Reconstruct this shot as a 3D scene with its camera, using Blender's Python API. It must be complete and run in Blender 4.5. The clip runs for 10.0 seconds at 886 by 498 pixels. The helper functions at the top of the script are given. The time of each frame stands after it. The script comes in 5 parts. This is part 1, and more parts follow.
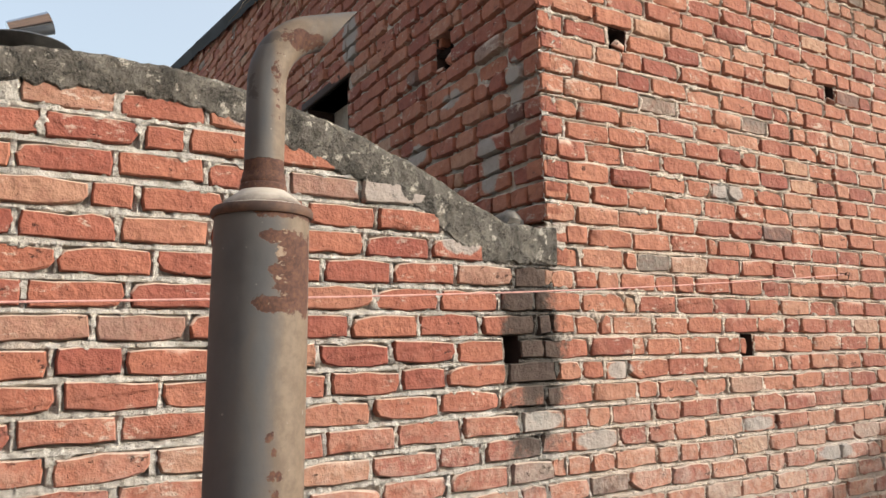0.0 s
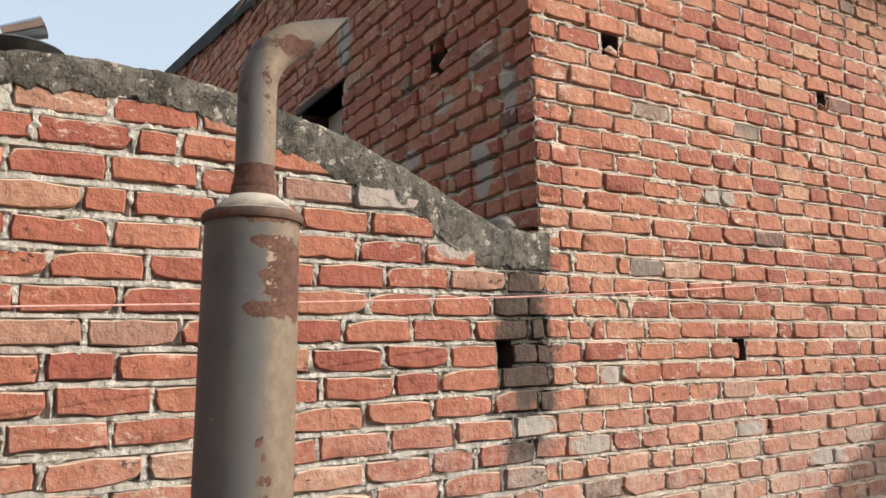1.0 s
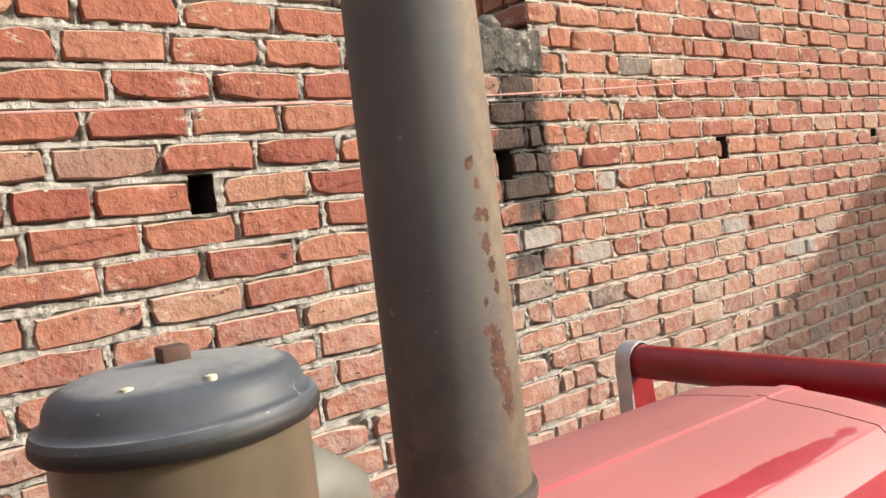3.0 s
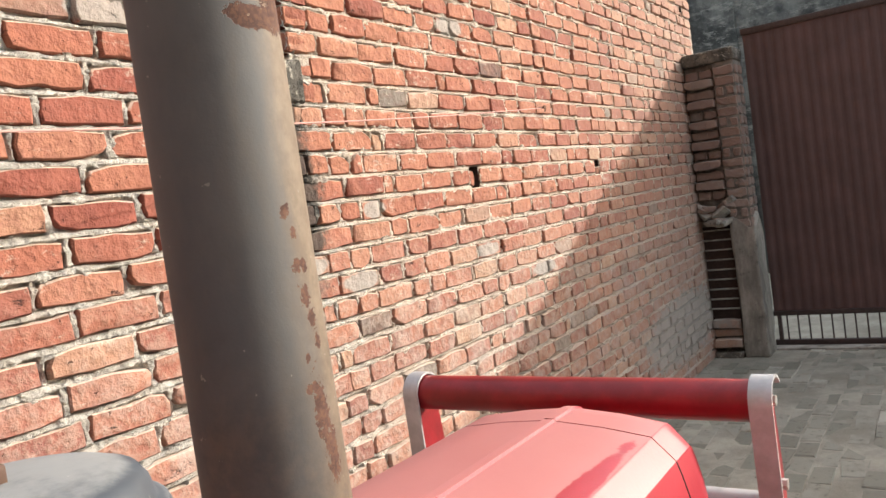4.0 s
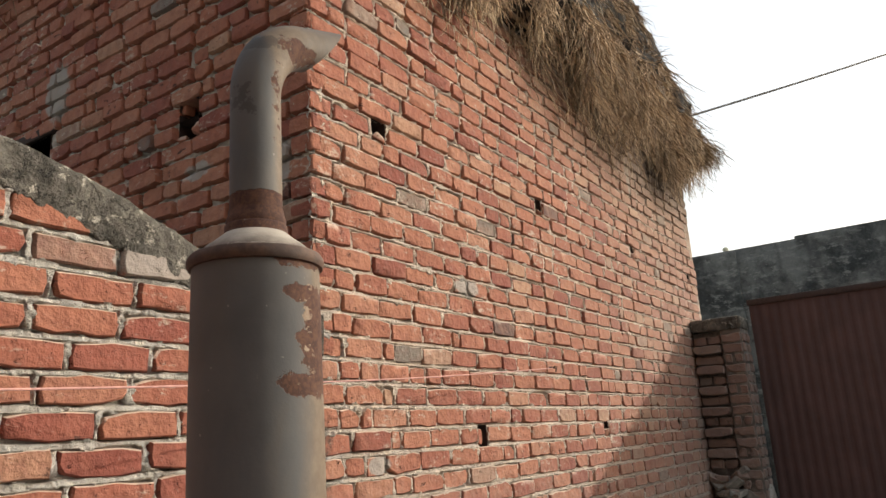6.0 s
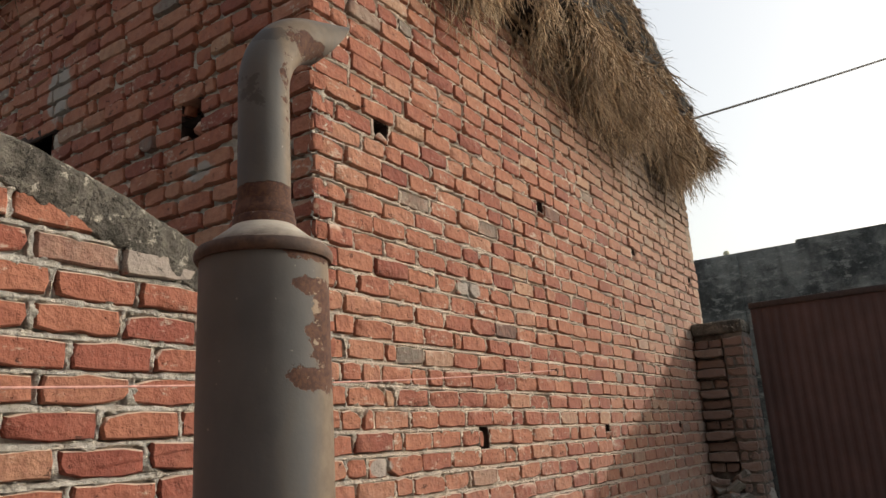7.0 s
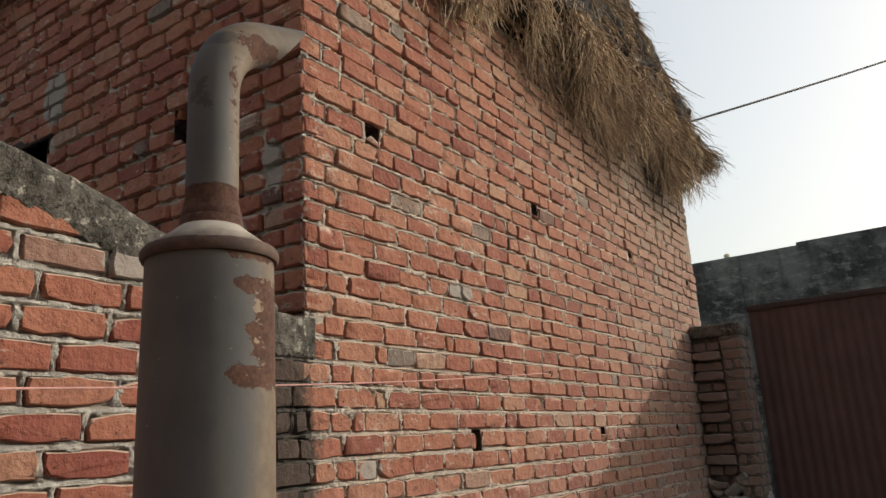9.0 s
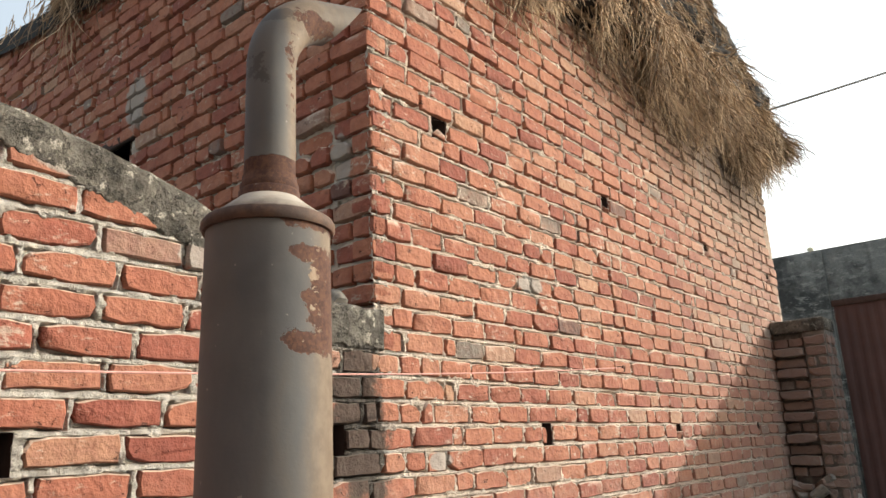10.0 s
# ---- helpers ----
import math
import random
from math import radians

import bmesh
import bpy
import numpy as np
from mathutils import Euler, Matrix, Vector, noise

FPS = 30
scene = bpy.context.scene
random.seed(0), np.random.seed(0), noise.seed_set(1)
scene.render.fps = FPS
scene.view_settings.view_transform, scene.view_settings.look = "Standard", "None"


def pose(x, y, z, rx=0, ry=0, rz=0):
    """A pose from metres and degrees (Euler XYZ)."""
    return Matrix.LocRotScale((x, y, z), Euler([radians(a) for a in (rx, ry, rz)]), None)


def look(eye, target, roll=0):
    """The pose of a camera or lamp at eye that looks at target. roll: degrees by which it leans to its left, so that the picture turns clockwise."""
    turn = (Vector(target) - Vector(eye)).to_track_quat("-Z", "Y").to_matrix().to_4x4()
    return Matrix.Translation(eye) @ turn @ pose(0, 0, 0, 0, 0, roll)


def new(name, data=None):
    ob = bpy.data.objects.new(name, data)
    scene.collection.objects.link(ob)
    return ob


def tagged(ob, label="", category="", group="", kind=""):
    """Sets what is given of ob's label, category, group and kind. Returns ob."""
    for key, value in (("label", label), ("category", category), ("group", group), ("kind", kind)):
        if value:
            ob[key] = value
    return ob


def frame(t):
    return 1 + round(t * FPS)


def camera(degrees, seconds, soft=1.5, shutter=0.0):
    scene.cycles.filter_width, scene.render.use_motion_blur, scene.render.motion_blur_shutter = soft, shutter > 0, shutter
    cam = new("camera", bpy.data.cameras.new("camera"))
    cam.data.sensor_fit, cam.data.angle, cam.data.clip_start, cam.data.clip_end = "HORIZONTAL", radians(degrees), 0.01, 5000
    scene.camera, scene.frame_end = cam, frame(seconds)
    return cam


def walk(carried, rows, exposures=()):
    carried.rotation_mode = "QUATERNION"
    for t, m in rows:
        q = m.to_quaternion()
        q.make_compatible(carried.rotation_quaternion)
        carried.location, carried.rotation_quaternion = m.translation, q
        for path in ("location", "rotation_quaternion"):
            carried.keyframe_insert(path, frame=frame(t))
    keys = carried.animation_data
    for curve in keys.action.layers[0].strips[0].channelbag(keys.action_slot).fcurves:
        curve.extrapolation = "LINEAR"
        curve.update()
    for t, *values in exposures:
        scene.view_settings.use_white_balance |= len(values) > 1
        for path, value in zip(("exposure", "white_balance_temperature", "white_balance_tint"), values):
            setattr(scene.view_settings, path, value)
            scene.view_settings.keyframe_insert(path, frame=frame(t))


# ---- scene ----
cam = camera(60.8, 10.0)
PATH = [
    (0, (-1.716, -2.113, 1.665), (-0.692, -0.419, 1.949), -1.3),
    (0.5, (-1.711, -2.116, 1.666), (-0.675, -0.429, 1.955), -1.4),
    (1, (-1.713, -2.118, 1.665), (-0.678, -0.433, 1.961), -1.3),
    (1.5, (-1.75, -2.111, 1.657), (-0.743, -0.407, 1.939), -2.7),
    (2, (-1.828, -2.086, 1.614), (-0.938, -0.309, 1.836), -3.3),
    (2.2, (-1.855, -2.063, 1.613), (-1.007, -0.259, 1.786), -3.2),
    (3.3, (-1.806, -1.726, 1.544), (-0.424, -0.294, 1.343), -8.3),
    (3.5, (-1.801, -1.724, 1.546), (-0.322, -0.396, 1.329), -9.0),
    (4, (-1.837, -1.735, 1.578), (-0.182, -0.617, 1.467), -8.0),
    (4.5, (-1.878, -1.736, 1.622), (-0.179, -0.703, 1.831), -5.3),
    (5, (-1.868, -1.746, 1.651), (-0.222, -0.698, 2.087), -3.4),
    (5.5, (-1.888, -1.767, 1.676), (-0.26, -0.711, 2.158), -3.6),
    (7, (-1.884, -1.751, 1.67), (-0.259, -0.698, 2.171), -3.5),
    (7.5, (-1.885, -1.749, 1.667), (-0.26, -0.698, 2.169), -3.5),
    (8, (-1.886, -1.759, 1.668), (-0.251, -0.723, 2.171), -3.6),
    (8.5, (-1.876, -1.771, 1.663), (-0.24, -0.735, 2.166), -3.6),
    (9, (-1.863, -1.797, 1.662), (-0.245, -0.738, 2.172), -3.5),
    (9.5, (-1.843, -1.811, 1.643), (-0.265, -0.694, 2.156), -3.4),
    (10, (-1.846, -1.8, 1.638), (-0.34, -0.59, 2.155), -2.7),
]
walk(cam, [(t, look(eye, target, roll)) for t, eye, target, roll in PATH], exposures=[(0, 0.24, 6250, 10), (1, 0.23, 6250, 10), (1.5, 0.24, 6250, 10), (2, 0.48, 6200, 10), (3.5, 0.42, 6480, 10), (4.1, 0.76, 6300, 9), (4.5, 0.93, 6150, 7), (5, 0.12, 6350, 8), (5.5, -0.05, 6480, 9), (7, -0.40, 6600, 9), (8, -0.78, 6450, 8), (9.0, -0.58, 6480, 8), (9.5, 0.08, 6480, 8), (10, 0.34, 6450, 7)])

# ---- light ----
SUN_AZ, SUN_EL = radians(-39), radians(20.8)
world = bpy.data.worlds.new("sky")
scene.world = world
world.use_nodes = True
wn = world.node_tree.nodes
sky = wn.new("ShaderNodeTexSky")
sky.sky_type, sky.sun_disc = "NISHITA", False
sky.sun_elevation, sky.sun_rotation = SUN_EL, radians(90) - SUN_AZ
sky.air_density, sky.dust_density, sky.ozone_density = 1.2, 4.0, 1.0
wn["Background"].inputs["Strength"].default_value = 0.15
haze = wn.new("ShaderNodeMix")          # thin white winter haze, brightest round the sun
haze.data_type, haze.blend_type = "RGBA", "ADD"
haze.inputs[0].default_value = 1.0
to_sun = Vector((math.cos(SUN_EL) * math.cos(SUN_AZ), math.cos(SUN_EL) * math.sin(SUN_AZ), math.sin(SUN_EL)))
way = wn.new("ShaderNodeTexCoord")
near_sun = wn.new("ShaderNodeVectorMath")
near_sun.operation = "DOT_PRODUCT"
near_sun.inputs[1].default_value = to_sun
glow = wn.new("ShaderNodeMapRange")
glow.interpolation_type = "SMOOTHSTEP"
glow.inputs["From Min"].default_value, glow.inputs["From Max"].default_value = -0.45, 1.0
veil = wn.new("ShaderNodeMix")
veil.data_type = "RGBA"
veil.inputs[6].default_value, veil.inputs[7].default_value = (2.1, 2.16, 2.2, 1), (4.9, 4.95, 5.0, 1)
world.node_tree.links.new(way.outputs["Generated"], near_sun.inputs[0])
world.node_tree.links.new(near_sun.outputs["Value"], glow.inputs["Value"])
world.node_tree.links.new(glow.outputs["Result"], veil.inputs[0])
world.node_tree.links.new(veil.outputs[2], haze.inputs[7])
pale = wn.new("ShaderNodeMix")          # the haze takes most of the blue away
pale.data_type, pale.blend_type = "RGBA", "MULTIPLY"
pale.inputs[0].default_value, pale.inputs[7].default_value = 1.0, (1.0, 0.95, 0.88, 1)
world.node_tree.links.new(sky.outputs[0], pale.inputs[6])
world.node_tree.links.new(pale.outputs[2], haze.inputs[6])
world.node_tree.links.new(haze.outputs[2], wn["Background"].inputs["Color"])
sun = new("sun", bpy.data.lights.new("sun", "SUN"))
sun.data.energy, sun.data.angle, sun.data.color = 3.9, radians(0.6), (1.0, 0.935, 0.83)
sun.matrix_world = look(to_sun * 30, (0, 0, 0))

# ---- materials ----


class Mat:
    """A node material with short calls for its nodes."""

    def __init__(self, name, rough=0.8, metal=0.0):
        self.m = bpy.data.materials.new(name)
        self.m.use_nodes = True
        self.t = self.m.node_tree
        self.b = self.t.nodes["Principled BSDF"]
        self.b.inputs["Roughness"].default_value = rough
        self.b.inputs["Metallic"].default_value = metal
        self.pos = self.node("ShaderNodeNewGeometry").outputs["Position"]

    def node(self, kind):
        return self.t.nodes.new(kind)

    def put(self, value, socket):
        if isinstance(value, bpy.types.NodeSocket):
            self.t.links.new(value, socket)
        elif isinstance(value, tuple) and len(value) == 3 and socket.type == "RGBA":
            socket.default_value = (*value, 1)
        else:
            socket.default_value = value

    def noise(self, scale, detail=4, rough=0.6, stretch=None, vec=None):
        n = self.node("ShaderNodeTexNoise")
        n.inputs["Scale"].default_value, n.inputs["Detail"].default_value, n.inputs["Roughness"].default_value = scale, detail, rough
        v = vec or self.pos
        if stretch:
            mp = self.node("ShaderNodeMapping")
            mp.inputs["Scale"].default_value = stretch
            self.put(v, mp.inputs["Vector"])
            v = mp.outputs[0]
        self.put(v, n.inputs["Vector"])
        return n.outputs["Fac"]

    def math(self, op, a, b=0.0, clamp=False):
        n = self.node("ShaderNodeMath")
        n.operation, n.use_clamp = op, clamp
        self.put(a, n.inputs[0])
        self.put(b, n.inputs[1])
        return n.outputs[0]

    def step(self, a, lo, hi):
        n = self.node("ShaderNodeMapRange")
        n.interpolation_type = "SMOOTHSTEP"
        self.put(a, n.inputs["Value"])
        n.inputs["From Min"].default_value, n.inputs["From Max"].default_value = lo, hi
        return n.outputs["Result"]

    def mix(self, fac, a, b, mode="MIX"):
        n = self.node("ShaderNodeMix")
        n.data_type, n.blend_type = "RGBA", mode
        self.put(fac, n.inputs[0])
        self.put(a, n.inputs[6])
        self.put(b, n.inputs[7])
        return n.outputs[2]

    def ramp(self, fac, stops, constant=False):
        n = self.node("ShaderNodeValToRGB")
        e = n.color_ramp.elements
        if constant:
            n.color_ramp.interpolation = "CONSTANT"
        while len(e) < len(stops):
            e.new(0.5)
        for el, (p, c) in zip(e, stops):
            el.position, el.color = p, (*c, 1)
        self.put(fac, n.inputs[0])
        return n.outputs[0]

    def axes(self):
        n = self.node("ShaderNodeSeparateXYZ")
        self.put(self.pos, n.inputs[0])
        return n.outputs

    def near(self, centre, size):
        """0 at a spot's centre, 1 at its edge and beyond."""
        n = self.node("ShaderNodeMapping")
        n.vector_type = "POINT"
        n.inputs["Location"].default_value = [-c / s for c, s in zip(centre, size)]
        n.inputs["Scale"].default_value = [1 / s for s in size]
        self.put(self.pos, n.inputs["Vector"])
        le = self.node("ShaderNodeVectorMath")
        le.operation = "LENGTH"
        self.put(n.outputs[0], le.inputs[0])
        return le.outputs["Value"]

    def spot(self, centre, size, ragged=0.5, scale=30):
        """A ragged stain: 1 inside, 0 outside."""
        d = self.math("ADD", self.near(centre, size), self.math("MULTIPLY", self.math("SUBTRACT", self.noise(scale, 5, 0.65), 0.5), ragged * 2))
        return self.math("SUBTRACT", 1.0, self.step(d, 0.85, 1.05))

    def bump(self, height, strength=0.5, distance=0.003, over=None):
        n = self.node("ShaderNodeBump")
        n.inputs["Strength"].default_value, n.inputs["Distance"].default_value = strength, distance
        self.put(height, n.inputs["Height"])
        if over:
            self.put(over, n.inputs["Normal"])
        return n.outputs[0]

    def done(self, colour=None, rough=None, normal=None):
        for value, key in ((colour, "Base Color"), (rough, "Roughness"), (normal, "Normal")):
            if value is not None:
                self.put(value, self.b.inputs[key])
        return self.m


def stained(M, colour, rnd=None):
    """Old water stains at the corner, soot with painted shade under the straw, painted shade on the pillar, dust low on
    the walls.
    """
    x, y, z = M.axes()
    ragged = M.math("MULTIPLY", M.math("SUBTRACT", M.noise(9, 5, 0.7), 0.5), 0.35)
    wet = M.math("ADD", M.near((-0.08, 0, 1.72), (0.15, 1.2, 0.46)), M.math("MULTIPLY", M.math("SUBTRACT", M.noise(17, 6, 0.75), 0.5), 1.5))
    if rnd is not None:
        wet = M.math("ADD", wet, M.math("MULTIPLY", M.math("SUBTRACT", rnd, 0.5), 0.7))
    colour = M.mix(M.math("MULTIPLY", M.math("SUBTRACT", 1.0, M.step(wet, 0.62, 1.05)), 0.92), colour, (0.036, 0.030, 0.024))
    dust = M.math("MULTIPLY", M.step(M.math("ADD", x, M.math("MULTIPLY", ragged, 3.0)), 1.6, 4.8), 0.42)
    colour = M.mix(dust, colour, (0.34, 0.25, 0.195))
    for centre, size in (((0, 1.72, 3.50), (0.3, 0.10, 0.17)), ((0, 0.34, 2.44), (0.3, 0.07, 0.13)), ((0, 0.16, 2.72), (0.3, 0.05, 0.11)), ((0, 0.95, 2.62), (0.3, 0.11, 0.05)), ((0, 0.62, 2.80), (0.3, 0.10, 0.04)), ((3.9, 0, 0.42), (1.0, 0.3, 0.26)), ((1.02, 0, 2.345), (0.11, 0.3, 0.045)), ((0.20, 0, 1.357), (0.105, 0.3, 0.038)), ((1.10, 0, 1.36), (0.12, 0.3, 0.03)), ((1.62, 0, 1.20), (0.13, 0.3, 0.035)), ((-0.07, 0, 1.44), (0.10, 0.3, 0.036)), ((0.33, 0, 1.605), (0.07, 0.3, 0.036)), ((3.47, 0, 3.52), (0.05, 0.3, 0.16)), ((-0.62, 0, 2.19), (0.13, 0.3, 0.05)), ((-0.36, 0, 2.05), (0.08, 0.3, 0.05)), ((-1.02, 0, 2.36), (0.12, 0.3, 0.03))):
        colour = M.mix(M.math("MULTIPLY", M.spot(centre, size, 0.6, 12), 0.8), colour, (0.30, 0.295, 0.27))
    # ragged dark patch that paints the shade of the gate pillar's faces
    pillar_shade = M.math("ADD", M.near((4.65, -0.25, 1.5), (0.45, 0.30, 1.5)), ragged)
    colour = M.mix(M.math("MULTIPLY", M.math("SUBTRACT", 1.0, M.step(pillar_shade, 0.75, 1.1)), 0.62), colour, (0.145, 0.128, 0.12))
    low = M.math("ADD", z, M.math("MULTIPLY", ragged, 1.2))
    patchy = M.math("ADD", 0.10, M.math("MULTIPLY", M.step(M.noise(6, 6, 0.72), 0.45, 0.62), 0.38))
    colour = M.mix(M.math("MULTIPLY", M.math("SUBTRACT", 1.0, M.step(low, 0.8, 1.7)), patchy), colour, (0.40, 0.35, 0.315))
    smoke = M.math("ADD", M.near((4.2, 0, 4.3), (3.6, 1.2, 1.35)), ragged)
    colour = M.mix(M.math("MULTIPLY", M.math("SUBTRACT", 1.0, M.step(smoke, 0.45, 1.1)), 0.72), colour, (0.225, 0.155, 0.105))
    # the eave's shadow is painted in here, together with soot
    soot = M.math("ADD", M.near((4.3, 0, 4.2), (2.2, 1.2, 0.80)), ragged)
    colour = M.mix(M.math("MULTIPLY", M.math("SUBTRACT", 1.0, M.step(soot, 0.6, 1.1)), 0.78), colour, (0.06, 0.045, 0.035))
    return colour


def brick_material(name, island):
    M = Mat(name, 0.92)
    rnd = M.node("ShaderNodeNewGeometry").outputs["Random Per Island"] if island else M.node("ShaderNodeObjectInfo").outputs["Random"]
    c = M.ramp(rnd, [(0.0, (0.215, 0.062, 0.043)), (0.18, (0.270, 0.093, 0.060)), (0.45, (0.310, 0.118, 0.072)), (0.76, (0.340, 0.142, 0.086)), (0.90, (0.345, 0.165, 0.105)), (0.945, (0.375, 0.222, 0.143)), (0.968, (0.29, 0.195, 0.15)), (0.984, (0.17, 0.148, 0.125)), (1.0, (0.11, 0.057, 0.048))])
    c = M.mix(M.step(M.noise(30, 5, 0.6), 0.34, 0.60), M.mix(0.34, c, (0.13, 0.045, 0.034)), c)
    c = M.mix(M.math("MULTIPLY", M.step(M.noise(7, 4, 0.6), 0.45, 0.72), 0.30), c, (0.41, 0.20, 0.125))
    old = M.math("SUBTRACT", 1.0, M.step(M.axes()[0], -0.2, 0.05))
    c = M.mix(M.math("MULTIPLY", old, 0.24), c, (0.225, 0.055, 0.036))
    speck = M.step(M.noise(130, 4, 0.65), 0.62, 0.72)
    c = M.mix(M.math("MULTIPLY", speck, 0.25), c, (0.54, 0.37, 0.29))
    smear = M.step(M.math("ADD", M.noise(22, 6, 0.75, (0.8, 0.8, 1.6)), M.math("MULTIPLY", M.noise(3.2, 2), 0.5)), 0.83, 0.95)
    wash = M.math("MULTIPLY", M.math("SUBTRACT", 1.0, M.step(M.math("ADD", M.axes()[2], M.math("MULTIPLY", M.noise(4, 5, 0.7), 0.6)), 1.45, 1.95)), M.step(M.noise(26, 6, 0.75), 0.42, 0.60))
    smear = M.math("MAXIMUM", smear, M.math("MULTIPLY", wash, 0.45))
    c = M.mix(M.math("MULTIPLY", smear, 0.65), c, (0.48, 0.42, 0.345))
    pit = M.step(M.noise(60, 4, 0.65), 0.25, 0.36)
    c = M.mix(M.math("MULTIPLY", M.math("SUBTRACT", 1.0, pit), 0.7), c, (0.09, 0.033, 0.024))
    crease = M.step(M.noise(15, 7, 0.74, (0.85, 0.85, 1.7)), 0.345, 0.38)
    c = M.mix(M.math("MULTIPLY", M.math("SUBTRACT", 1.0, crease), 0.8), c, (0.06, 0.025, 0.019))
    # upper edges made pale: settled dust, with sunlit ledges painted in
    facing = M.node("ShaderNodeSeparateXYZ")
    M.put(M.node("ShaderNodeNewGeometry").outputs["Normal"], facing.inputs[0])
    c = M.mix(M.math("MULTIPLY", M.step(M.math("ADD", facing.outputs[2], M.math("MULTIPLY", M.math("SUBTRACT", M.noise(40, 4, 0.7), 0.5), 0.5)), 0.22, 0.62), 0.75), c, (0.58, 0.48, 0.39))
    h = M.math("ADD", M.math("ADD", M.noise(26, 4, 0.6), M.math("MULTIPLY", crease, 0.8)), M.math("MULTIPLY", pit, 0.5))
    n = M.bump(M.noise(170, 4, 0.65), 0.25, 0.0012, M.bump(h, 0.9, 0.014))
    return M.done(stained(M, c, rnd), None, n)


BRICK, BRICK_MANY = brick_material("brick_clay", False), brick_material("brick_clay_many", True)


def mortar_material():
    M = Mat("mortar", 0.95)
    c = M.mix(M.step(M.noise(18, 6, 0.75), 0.35, 0.68), (0.42, 0.395, 0.35), (0.72, 0.69, 0.63))
    c = M.mix(M.math("MULTIPLY", M.step(M.noise(5, 4), 0.55, 0.7), 0.3), c, (0.38, 0.25, 0.19))
    c = M.mix(M.math("MULTIPLY", M.step(M.noise(70, 6, 0.8), 0.60, 0.67), 0.7), c, (0.06, 0.05, 0.042))
    c = M.mix(M.math("MULTIPLY", M.step(M.math("ADD", M.axes()[0], M.math("MULTIPLY", M.noise(4, 4), 0.6)), 0.2, 0.6), 0.6), c, (0.66, 0.53, 0.42))
    n = M.bump(M.noise(200, 4, 0.7), 0.7, 0.003, M.bump(M.noise(60, 6, 0.78), 1.0, 0.018))
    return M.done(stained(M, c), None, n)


MORTAR = mortar_material()


def cement_material():
    M = Mat("weathered_cement", 0.93)
    c = M.mix(M.step(M.noise(7, 6, 0.7), 0.3, 0.7), (0.046, 0.042, 0.035), (0.185, 0.170, 0.145))
    c = M.mix(M.math("MULTIPLY", M.step(M.noise(19, 6, 0.75), 0.57, 0.62), 0.85), c, (0.42, 0.395, 0.34))
    c = M.mix(M.math("MULTIPLY", M.step(M.noise(3.5, 4, 0.7, (2.5, 1, 0.6)), 0.52, 0.7), 0.75), c, (0.03, 0.028, 0.024))
    crack = M.step(M.math("ABSOLUTE", M.math("SUBTRACT", M.noise(6.5, 7, 0.72), 0.5)), 0.0, 0.012)
    c = M.mix(M.math("MULTIPLY", M.math("SUBTRACT", 1.0, crack), 0.7), c, (0.015, 0.014, 0.012))
    n = M.bump(M.noise(130, 5, 0.7), 0.5, 0.004, M.bump(M.math("ADD", M.noise(24, 6, 0.7), M.math("MULTIPLY", crack, 0.3)), 1.0, 0.022))
    return M.done(c, None, n)


CEMENT = cement_material()


def plaster_material():
    M = Mat("dirty_plaster", 0.92)
    c = M.mix(M.step(M.noise(4, 6, 0.7, (1, 1, 0.35)), 0.35, 0.68), (0.14, 0.13, 0.115), (0.36, 0.345, 0.31))
    c = M.mix(M.math("MULTIPLY", M.step(M.noise(11, 5, 0.7), 0.55, 0.68), 0.7), c, (0.09, 0.085, 0.075))
    return M.done(c, None, M.bump(M.noise(40, 6, 0.7), 0.6, 0.006))


PLASTER = plaster_material()


def far_wall_material():
    M = Mat("stained_far_wall", 0.93)
    c = M.mix(M.step(M.noise(1.6, 6, 0.72), 0.38, 0.62), (0.034, 0.039, 0.039), (0.165, 0.174, 0.166))
    c = M.mix(M.math("MULTIPLY", M.step(M.noise(5, 6, 0.75, (1, 1, 2.6)), 0.52, 0.62), 0.75), c, (0.25, 0.26, 0.245))
    c = M.mix(M.math("MULTIPLY", M.step(M.noise(1.1, 3, 0.6, (1, 2, 0.3)), 0.5, 0.66), 0.7), c, (0.028, 0.03, 0.03))
    return M.done(c, None, M.bump(M.noise(14, 6, 0.75), 0.8, 0.03))


FAR_WALL = far_wall_material()


def ground_material():
    M = Mat("packed_earth", 0.95)
    c = M.mix(M.step(M.noise(2.2, 6, 0.7), 0.35, 0.7), (0.23, 0.22, 0.185), (0.40, 0.385, 0.33))
    c = M.mix(M.math("MULTIPLY", M.step(M.noise(18, 6, 0.75), 0.6, 0.72), 0.5), c, (0.33, 0.31, 0.26))
    return M.done(c, None, M.bump(M.noise(30, 6, 0.75), 0.7, 0.012))


GROUND = ground_material()


def paver_material(island):
    M = Mat("worn_paver_many" if island else "worn_paver", 0.93)
    rnd = M.node("ShaderNodeNewGeometry").outputs["Random Per Island"] if island else M.node("ShaderNodeObjectInfo").outputs["Random"]
    c = M.ramp(rnd, [(0.0, (0.19, 0.19, 0.16)), (0.6, (0.27, 0.27, 0.23)), (0.93, (0.32, 0.315, 0.27)), (1.0, (0.46, 0.45, 0.40))])
    c = M.mix(M.math("MULTIPLY", M.step(M.noise(3, 5, 0.7), 0.45, 0.68), 0.7), c, (0.20, 0.19, 0.16))
    c = M.mix(M.math("MULTIPLY", M.step(M.noise(24, 5, 0.7), 0.56, 0.7), 0.6), c, (0.07, 0.068, 0.055))
    return M.done(c, None, M.bump(M.noise(50, 6, 0.7), 0.7, 0.006))


PAVER, PAVER_MANY = paver_material(False), paver_material(True)


